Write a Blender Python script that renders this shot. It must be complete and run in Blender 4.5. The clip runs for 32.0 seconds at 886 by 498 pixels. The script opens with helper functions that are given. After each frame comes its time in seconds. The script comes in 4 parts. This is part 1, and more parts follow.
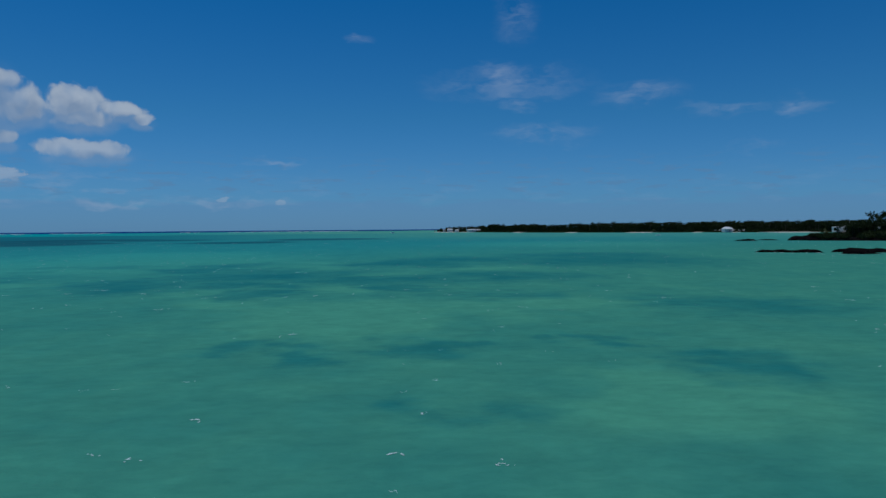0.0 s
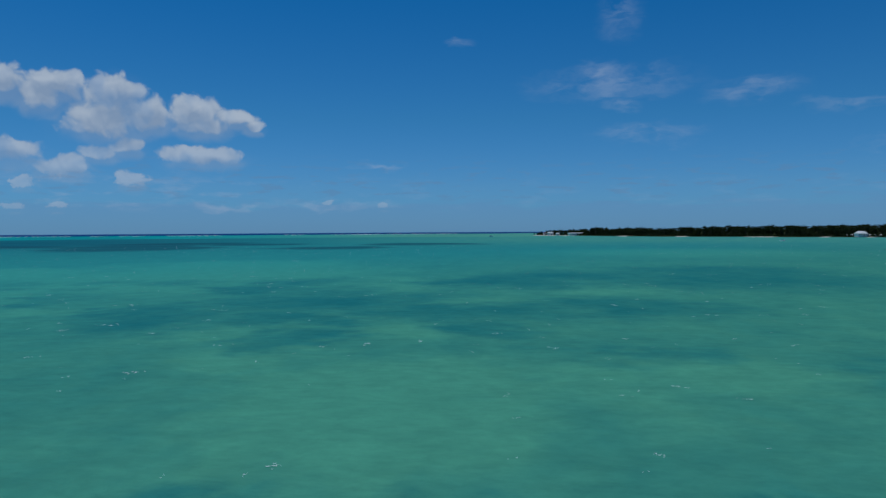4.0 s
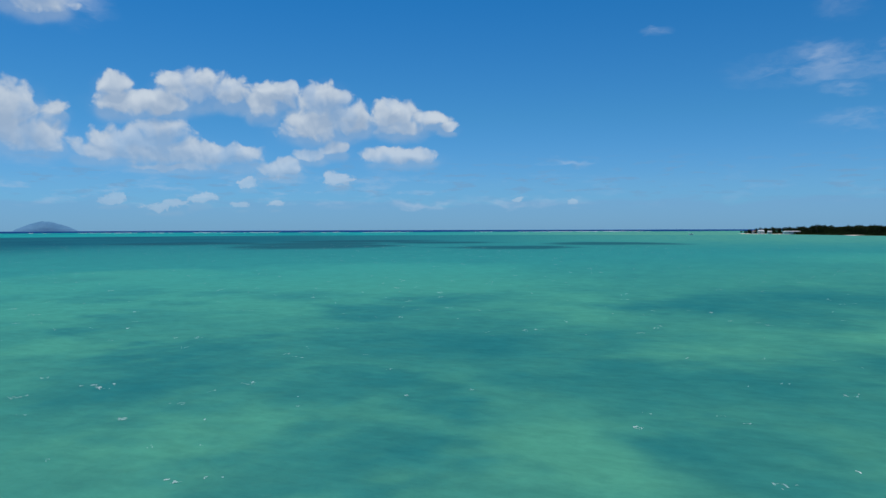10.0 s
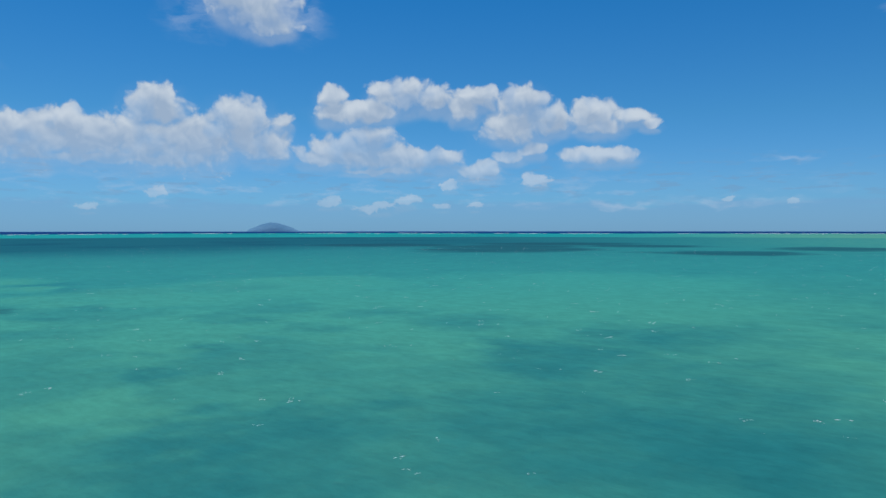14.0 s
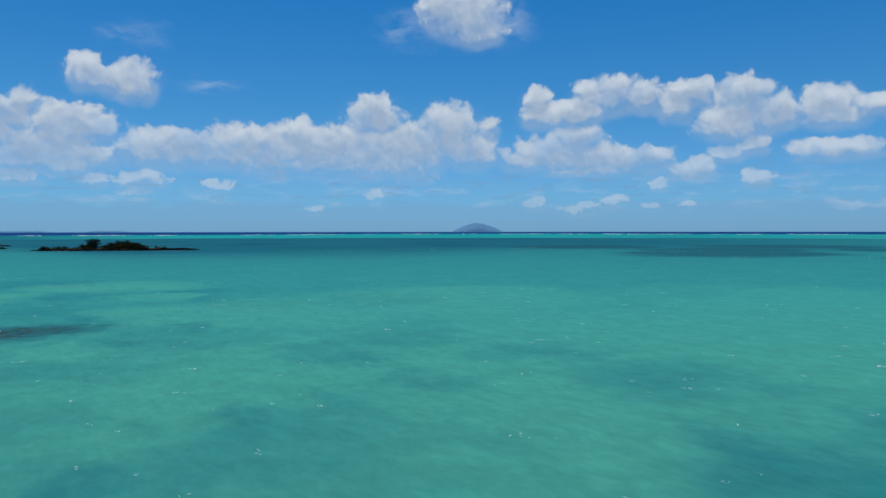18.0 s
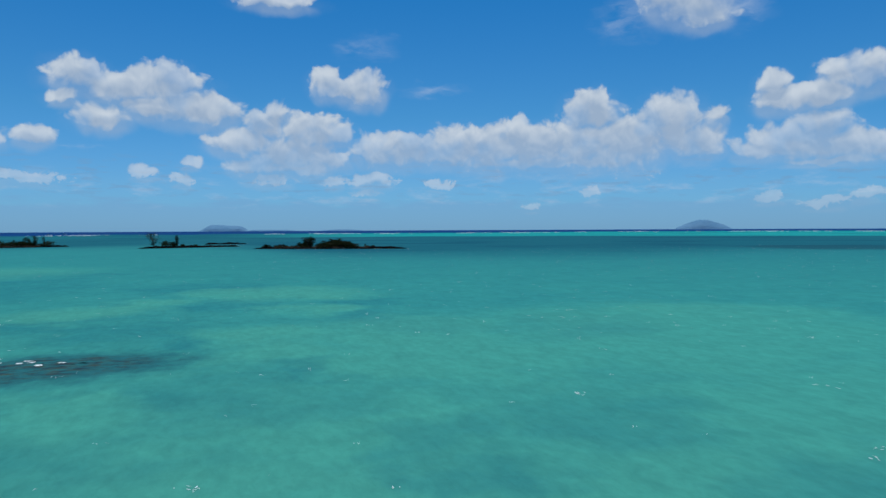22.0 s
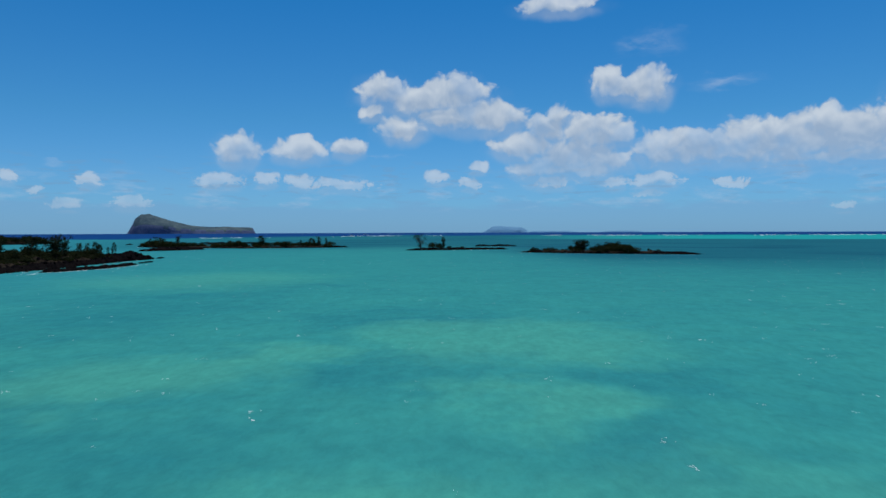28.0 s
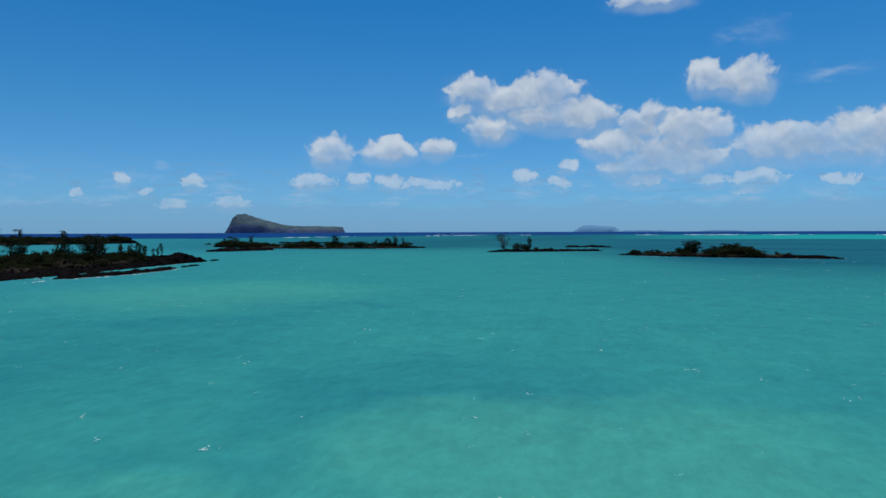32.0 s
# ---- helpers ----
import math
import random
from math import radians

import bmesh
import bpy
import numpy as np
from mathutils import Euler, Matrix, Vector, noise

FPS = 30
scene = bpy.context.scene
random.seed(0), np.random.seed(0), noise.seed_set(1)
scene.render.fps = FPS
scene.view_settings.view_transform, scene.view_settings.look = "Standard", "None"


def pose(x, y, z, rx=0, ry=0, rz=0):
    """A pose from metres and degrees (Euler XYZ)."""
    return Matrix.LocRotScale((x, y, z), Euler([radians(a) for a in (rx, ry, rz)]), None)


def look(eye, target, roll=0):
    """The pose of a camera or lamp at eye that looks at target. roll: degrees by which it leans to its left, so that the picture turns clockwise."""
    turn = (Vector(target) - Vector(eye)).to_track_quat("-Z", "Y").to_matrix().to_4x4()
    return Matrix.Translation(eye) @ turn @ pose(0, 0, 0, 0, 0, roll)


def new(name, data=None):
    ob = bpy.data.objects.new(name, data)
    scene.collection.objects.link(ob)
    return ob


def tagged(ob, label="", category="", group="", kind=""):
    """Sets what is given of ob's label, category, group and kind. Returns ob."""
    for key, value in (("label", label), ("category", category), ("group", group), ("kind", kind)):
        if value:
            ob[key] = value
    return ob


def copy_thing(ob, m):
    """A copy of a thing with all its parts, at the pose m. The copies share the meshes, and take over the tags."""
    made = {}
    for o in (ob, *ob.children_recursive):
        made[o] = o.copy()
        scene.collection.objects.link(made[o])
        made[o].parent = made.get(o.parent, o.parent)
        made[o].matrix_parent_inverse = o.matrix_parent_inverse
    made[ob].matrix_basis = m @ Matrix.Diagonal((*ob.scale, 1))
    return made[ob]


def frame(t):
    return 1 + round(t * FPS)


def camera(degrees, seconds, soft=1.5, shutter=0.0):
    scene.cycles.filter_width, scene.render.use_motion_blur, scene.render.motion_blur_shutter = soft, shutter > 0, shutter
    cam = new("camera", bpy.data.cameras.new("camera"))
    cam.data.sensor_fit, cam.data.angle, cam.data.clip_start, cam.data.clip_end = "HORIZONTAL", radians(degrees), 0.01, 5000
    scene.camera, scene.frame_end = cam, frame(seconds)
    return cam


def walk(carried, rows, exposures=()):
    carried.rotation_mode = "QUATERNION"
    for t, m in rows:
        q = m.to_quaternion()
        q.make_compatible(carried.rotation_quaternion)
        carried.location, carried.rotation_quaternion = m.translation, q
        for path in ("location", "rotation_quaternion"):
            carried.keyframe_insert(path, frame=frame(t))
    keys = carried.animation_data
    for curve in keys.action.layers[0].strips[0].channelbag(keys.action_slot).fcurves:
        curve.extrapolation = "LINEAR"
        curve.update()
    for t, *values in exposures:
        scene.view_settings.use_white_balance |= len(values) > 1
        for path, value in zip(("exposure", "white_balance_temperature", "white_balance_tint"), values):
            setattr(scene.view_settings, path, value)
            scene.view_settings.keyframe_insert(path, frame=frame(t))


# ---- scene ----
cam = camera(64.81, 32.0)
PATH = [
    (0, pose(-43.96, -143.70, 8.20, 88.283, 0.456, -1.895)),
    (0.5, pose(-44.06, -140.19, 8.47, 88.413, 0.482, -0.781)),
    (1, pose(-44.08, -136.66, 8.73, 88.500, 0.491, 0.100)),
    (1.5, pose(-44.04, -133.19, 8.99, 88.535, 0.480, 1.057)),
    (2, pose(-43.85, -129.92, 9.24, 88.531, 0.456, 2.107)),
    (2.5, pose(-43.72, -126.80, 9.44, 88.529, 0.422, 3.145)),
    (3, pose(-43.55, -123.79, 9.62, 88.523, 0.384, 4.120)),
    (3.5, pose(-43.42, -120.84, 9.80, 88.521, 0.359, 5.138)),
    (5.5, pose(-43.78, -109.42, 10.41, 88.478, 0.300, 9.820)),
    (6, pose(-44.09, -106.66, 10.45, 88.471, 0.286, 10.946)),
    (6.5, pose(-44.37, -103.87, 10.46, 88.471, 0.281, 11.995)),
    (7, pose(-44.64, -101.07, 10.46, 88.406, 0.269, 13.343)),
    (7.5, pose(-44.96, -98.20, 10.44, 88.402, 0.251, 14.736)),
    (8, pose(-45.33, -95.19, 10.46, 88.394, 0.238, 16.116)),
    (8.5, pose(-45.91, -92.09, 10.52, 88.379, 0.237, 17.507)),
    (9, pose(-46.60, -88.88, 10.60, 88.347, 0.219, 18.896)),
    (9.5, pose(-47.33, -85.61, 10.68, 88.333, 0.190, 20.302)),
    (10, pose(-48.21, -82.39, 10.75, 88.322, 0.167, 21.695)),
    (10.5, pose(-49.23, -79.27, 10.84, 88.332, 0.165, 23.336)),
    (11, pose(-50.32, -76.18, 10.95, 88.357, 0.173, 25.411)),
    (11.5, pose(-51.50, -73.11, 11.07, 88.364, 0.178, 27.458)),
    (12, pose(-52.81, -70.10, 11.20, 88.383, 0.169, 29.482)),
    (12.5, pose(-54.30, -67.12, 11.32, 88.393, 0.140, 31.510)),
    (13, pose(-55.92, -64.15, 11.39, 88.368, 0.100, 33.545)),
    (13.5, pose(-57.62, -61.14, 11.48, 88.420, 0.052, 35.712)),
    (14, pose(-59.53, -58.15, 11.56, 88.421, 0.018, 37.788)),
    (14.5, pose(-61.47, -55.14, 11.67, 88.415, 0.018, 39.906)),
    (16.5, pose(-69.64, -42.78, 11.97, 88.385, 0.086, 48.203)),
    (17, pose(-71.78, -39.62, 11.92, 88.419, 0.101, 50.235)),
    (17.5, pose(-74.02, -36.51, 11.85, 88.427, 0.083, 52.331)),
    (18, pose(-76.22, -33.46, 11.83, 88.460, 0.054, 54.427)),
    (18.5, pose(-78.74, -30.51, 11.94, 88.478, 0.028, 56.690)),
    (19, pose(-81.63, -27.88, 12.02, 88.488, -0.005, 58.886)),
    (19.5, pose(-84.63, -25.55, 11.99, 88.446, -0.045, 61.170)),
    (20, pose(-87.74, -23.50, 11.95, 88.364, -0.042, 63.225)),
    (20.5, pose(-91.20, -21.54, 11.92, 88.312, 0.007, 65.362)),
    (21, pose(-95.01, -19.46, 11.88, 88.262, 0.086, 67.533)),
    (21.5, pose(-99.09, -17.32, 11.84, 88.271, 0.185, 69.741)),
    (22, pose(-103.38, -15.20, 11.80, 88.325, 0.272, 71.999)),
    (22.5, pose(-107.81, -13.16, 11.77, 88.331, 0.300, 74.250)),
    (23, pose(-112.32, -11.28, 11.74, 88.391, 0.296, 76.491)),
    (23.5, pose(-116.84, -9.63, 11.72, 88.392, 0.311, 78.664)),
    (24, pose(-121.31, -8.28, 11.71, 88.432, 0.317, 81.000)),
    (24.5, pose(-125.75, -7.23, 11.70, 88.424, 0.313, 83.272)),
    (25, pose(-130.23, -6.41, 11.71, 88.452, 0.285, 85.296)),
    (25.5, pose(-134.75, -5.80, 11.72, 88.463, 0.238, 87.224)),
    (26, pose(-139.34, -5.37, 11.73, 88.505, 0.218, 89.138)),
    (26.5, pose(-143.99, -5.06, 11.75, 88.557, 0.214, 90.970)),
    (28.5, pose(-163.54, -4.60, 11.82, 88.498, 0.198, 95.344)),
    (29, pose(-168.73, -4.74, 11.84, 88.499, 0.195, 95.977)),
    (29.5, pose(-174.03, -4.98, 11.85, 88.487, 0.185, 97.123)),
    (30, pose(-179.41, -5.31, 11.87, 88.442, 0.183, 98.261)),
    (30.5, pose(-184.82, -5.67, 11.88, 88.443, 0.183, 99.241)),
    (31, pose(-190.25, -6.05, 11.90, 88.444, 0.181, 100.161)),
    (31.5, pose(-195.65, -6.41, 11.91, 88.460, 0.188, 100.997)),
    (32, pose(-201.00, -6.71, 11.92, 88.480, 0.198, 101.894)),
]
EXPOSURES = [(0, -0.68, 5850, 10), (3.4, -0.66, 5850, 10), (5.6, 0.0, 6450, 10), (7.0, 0.03, 6500, 10), (32.0, 0.0, 6500, 10)]
SUN_POWER = 3.2
SKY_STRENGTH = 0.10
AIR = (1.0, 0.15, 3.0, 0.0)             # air, dust, ozone, altitude
SKY_TINT = [(0.0, (0.235, 0.57, 1.14)), (0.12, (0.27, 0.60, 1.01)), (0.3, (0.20, 0.60, 0.91)), (0.6, (0.10, 0.57, 0.92)), (0.75, (0.065, 0.55, 0.90)), (1.0, (0.05, 0.52, 0.91))]   # by height over the horizon, up to 30 degrees
CLOUD_LIT, CLOUD_SHADE, CLOUD_WISP = (5.8, 6.5, 7.25), (3.3, 4.3, 5.7), (4.5, 5.5, 7.0)
CLOUD_BAND, CLOUD_DUSK = (1.75, 3.3, 5.7), (1.7, 3.1, 5.0)
SEA_GLOSS = 0.022
BLUE_WATER = (0.022, 0.205, 0.262)
PALE_FLAT = (0.075, 0.315, 0.220)
SAND_EAST, SAND_WEST = (0.074, 0.292, 0.180), (0.038, 0.292, 0.252)
WEED_EAST, WEED_WEST = (0.018, 0.165, 0.148), (0.014, 0.172, 0.198)
CHANNEL, SHOAL, SHELF = (0.005, 0.085, 0.128), (0.010, 0.290, 0.280), (0.085, 0.31, 0.225)
CORAL, DEEP, MIDDLE = (0.010, 0.075, 0.105), (0.003, 0.045, 0.165), (0.010, 0.150, 0.190)
# direction (0 to 1 round the compass from south by east) and distance of the outer reef in units of 5 km
REEF = [(0.40, 0.9), (0.50, 0.46), (0.583, 0.42), (0.617, 0.46), (0.653, 0.46), (0.69, 0.38), (0.77, 0.37), (0.82, 0.26), (0.864, 0.24), (0.92, 0.25), (1.0, 0.28)]
walk(cam, PATH, exposures=EXPOSURES)

# ---- world, sun ----
SUN_AZ, SUN_EL = 75.0, 77.0          # degrees, counter-clockwise from +y, and up


class Net:
    """A short way to lay nodes in a tree."""

    def __init__(self, tree):
        self.tree = tree
        tree.nodes.clear()

    def node(self, kind):
        return self.tree.nodes.new(kind)

    def use(self, group, *values):
        """A node group laid into this tree, with its inputs filled; gives its one result."""
        n = self.node("ShaderNodeGroup")
        n.node_tree = group.tree
        for s, v in zip(n.inputs, values):
            self.put(s, v)
        return n.outputs[0]

    def put(self, socket, value):
        if isinstance(value, bpy.types.NodeSocket):
            self.tree.links.new(value, socket)
        else:
            socket.default_value = value

    def math(self, op, a, b=0.0, c=0.0, clamp=False):
        n = self.node("ShaderNodeMath")
        n.operation, n.use_clamp = op, clamp
        for s, v in zip(n.inputs, (a, b, c)):
            self.put(s, v)
        return n.outputs[0]

    def vec(self, op, a, b=(0, 0, 0), c=(0, 0, 0), scale=None):
        n = self.node("ShaderNodeVectorMath")
        n.operation = op
        self.put(n.inputs[0], a)
        if scale is not None:
            self.put(n.inputs["Scale"], scale)
        else:
            self.put(n.inputs[1], b)
            if op == "MULTIPLY_ADD":
                self.put(n.inputs[2], c)
        return n.outputs["Value" if op in ("LENGTH", "DOT_PRODUCT") else "Vector"]

    def join(self, x, y, z=0.0):
        n = self.node("ShaderNodeCombineXYZ")
        for s, v in zip(n.inputs, (x, y, z)):
            self.put(s, v)
        return n.outputs[0]

    def split(self, v):
        n = self.node("ShaderNodeSeparateXYZ")
        self.put(n.inputs[0], v)
        return n.outputs

    def noise(self, v, scale, detail=3.0, rough=0.5, dims="3D", colour=False, distortion=0.0):
        n = self.node("ShaderNodeTexNoise")
        n.noise_dimensions = dims
        self.put(n.inputs["Vector"], v)
        n.inputs["Scale"].default_value = scale
        n.inputs["Detail"].default_value = detail
        n.inputs["Roughness"].default_value = rough
        n.inputs["Distortion"].default_value = distortion
        return n.outputs["Color" if colour else "Fac"]

    def step(self, v, lo, hi, a=0.0, b=1.0):
        n = self.node("ShaderNodeMapRange")
        n.interpolation_type = "SMOOTHSTEP"
        for s, w in zip(n.inputs, (v, lo, hi, a, b)):
            self.put(s, w)
        return n.outputs[0]

    def mix(self, f, a, b):
        n = self.node("ShaderNodeMix")
        n.data_type = "RGBA"
        self.put(n.inputs[0], f)
        for s, v in ((n.inputs[6], a), (n.inputs[7], b)):
            self.put(s, v if isinstance(v, bpy.types.NodeSocket) else (*v, 1.0))
        return n.outputs[2]

    def ramp(self, f, stops):
        n = self.node("ShaderNodeValToRGB")
        self.put(n.inputs[0], f)
        made = n.color_ramp.elements
        made.remove(made[1])
        for k, (at, colour) in enumerate(stops):
            e = made.new(at) if k else made[0]
            e.position, e.color = at, (*colour, 1.0) if isinstance(colour, tuple) else (colour, colour, colour, 1.0)
        return n.outputs[0]


def grouped(name, inputs, result):
    """A new node group: its net, its input sockets and the function that sets its result."""
    tree = bpy.data.node_groups.new(name, "ShaderNodeTree")
    for label, kind in inputs:
        tree.interface.new_socket(name=label, in_out="INPUT", socket_type=kind)
    tree.interface.new_socket(name="Result", in_out="OUTPUT", socket_type=result)
    net = Net(tree)
    given = net.node("NodeGroupInput").outputs
    end = net.node("NodeGroupOutput").inputs[0]
    return net, given, lambda v: net.put(end, v)


# clouds of the sky: azimuth, height over the horizon, half width, half height, in degrees
CUMULUS = {
    "east_cumulus": [
        (46.8, 10.6, 1.0, 0.86), (46.1, 9.4, 1.8, 0.87), (43.9, 9.5, 2.3, 0.73), (42.3, 10.8, 1.4, 1.01), (40.7, 10.9, 1.6, 1.15),
        (38.5, 10.6, 1.4, 0.92), (35.0, 10.6, 1.6, 0.85), (36.2, 9.7, 1.2, 0.85), (31.3, 10.1, 1.8, 1.30), (32.0, 8.4, 2.6, 1.22),
        (29.3, 8.8, 1.8, 1.10), (25.7, 9.1, 1.7, 1.06), (25.2, 8.2, 1.8, 0.63), (22.9, 8.9, 1.4, 0.54), (21.3, 8.3, 0.7, 0.36),
    ],
    "east_lower_cumulus": [
        (43.5, 7.5, 1.7, 0.90), (45.0, 6.3, 3.4, 1.14), (47.6, 5.8, 2.0, 0.64), (41.6, 5.8, 3.2, 1.01), (38.4, 5.7, 2.0, 0.77),
        (43.2, 4.8, 2.7, 0.21), (32.4, 5.9, 1.1, 0.44), (30.6, 6.5, 1.1, 0.53), (25.2, 5.9, 2.5, 0.59), (34.8, 4.8, 1.7, 0.62),
        (37.2, 3.6, 0.8, 0.31), (30.3, 4.0, 0.9, 0.54),
    ],
    "north_bank": [
        (77.1, 6.4, 2.1, 1.12), (74.4, 6.5, 2.6, 1.22), (70.9, 6.6, 2.2, 1.42), (68.2, 6.5, 2.7, 1.56), (66.2, 7.8, 1.6, 0.98),
        (64.6, 6.6, 2.7, 1.58), (60.9, 6.7, 3.2, 1.81), (60.0, 9.3, 1.8, 1.42), (57.2, 6.7, 3.2, 1.90), (53.8, 8.2, 2.5, 1.70),
        (52.2, 6.6, 2.1, 1.13), (50.6, 8.5, 0.8, 0.53), (62.8, 5.3, 6.9, 0.41), (52.7, 17.2, 2.8, 1.64), (51.7, 15.9, 2.0, 0.83),
        (54.0, 17.7, 2.1, 1.23),
    ],
    "north_west_bank": [
        (85.3, 9.4, 0.8, 0.62), (86.2, 8.2, 1.4, 1.11), (82.6, 7.8, 2.5, 1.25), (88.0, 6.9, 2.4, 0.89), (84.0, 6.0, 3.6, 1.26),
        (86.9, 5.0, 2.0, 0.67), (80.8, 5.6, 1.3, 0.59), (80.3, 7.6, 0.8, 0.68), (85.9, 3.9, 1.6, 0.36), (77.8, 4.1, 1.5, 0.41),
        (81.0, 4.0, 0.8, 0.41), (91.8, 5.2, 0.8, 0.35), (92.5, 3.9, 0.9, 0.35), (94.7, 4.4, 0.6, 0.30), (83.1, 4.9, 1.8, 0.50),
    ],
    "west_cumulus": [
        (99.5, 11.3, 1.8, 1.05), (96.9, 10.6, 2.4, 0.95), (93.6, 11.0, 2.4, 1.26), (94.5, 9.3, 1.9, 0.85), (91.5, 9.2, 3.0, 1.03),
        (89.5, 9.3, 1.5, 0.78), (97.8, 8.4, 1.8, 0.84), (100.5, 9.6, 1.0, 0.45), (81.4, 11.6, 1.2, 0.96), (80.1, 11.2, 1.6, 0.75),
        (78.1, 11.2, 1.4, 1.23), (85.2, 17.6, 2.6, 0.57),
    ],
    "west_puffs": [
        (111.0, 6.4, 1.5, 1.08), (106.2, 6.6, 2.0, 0.77), (106.2, 7.1, 0.9, 0.54), (102.3, 6.8, 1.2, 0.63), (112.4, 4.0, 1.4, 0.50),
        (108.8, 4.2, 0.8, 0.41), (106.2, 4.0, 0.9, 0.41), (103.0, 3.8, 2.1, 0.37), (121.6, 3.8, 0.7, 0.43), (126.6, 4.0, 0.5, 0.38),
        (129.6, 2.9, 0.5, 0.29), (125.0, 3.1, 0.5, 0.25), (123.1, 2.1, 0.9, 0.26), (118.7, 2.3, 1.1, 0.40), (95.4, 4.5, 0.8, 0.41),
    ],
    "low_puffs": [
        (47.3, 2.2, 0.8, 0.24), (43.4, 1.8, 1.3, 0.29), (41.1, 2.2, 0.6, 0.30), (37.8, 2.0, 0.7, 0.22), (35.3, 2.0, 0.5, 0.22),
        (15.6, 2.3, 0.4, 0.20), (11.1, 2.2, 0.4, 0.20), (60.1, 2.9, 0.6, 0.28), (64.8, 1.8, 0.6, 0.23), (47.0, 2.3, 0.9, 0.32),
        (40.7, 2.3, 0.8, 0.31), (72.2, 3.6, 1.1, 0.27), (77.8, 3.9, 1.7, 0.39), (78.2, 2.9, 1.0, 0.26), (80.8, 3.9, 0.7, 0.43),
        (37.1, 3.7, 0.7, 0.30),
    ],
}
WISPS = {
    "cirrus": [
        (-7.4, 11.5, 5.4, 1.12), (-6.5, 12.4, 1.9, 0.69), (-7.9, 9.8, 1.3, 0.39), (-7.9, 16.8, 1.4, 1.71), (4.9, 15.0, 1.0, 0.38),
        (-17.7, 10.5, 2.8, 0.91), (-10.1, 7.5, 3.5, 0.71), (-25.8, 6.0, 1.6, 0.36), (-28.9, 8.7, 1.5, 0.54), (-23.9, 8.8, 2.6, 0.48),
        (15.5, 2.1, 4.8, 0.32), (24.7, 2.1, 3.6, 0.30), (23.0, 2.0, 6.9, 0.28), (11.9, 5.2, 1.8, 0.27), (28.9, 3.7, 2.2, 0.41),
        (57.2, 16.0, 2.3, 1.34), (49.0, 16.5, 1.8, 1.64), (72.6, 11.1, 2.2, 0.51), (114.4, 2.3, 0.7, 0.27), (123.6, 4.9, 0.7, 0.21),
        (99.3, 5.8, 1.4, 0.27), (78.4, 14.3, 2.0, 0.9), (78.6, 14.2, 1.3, 0.6),
    ],
}

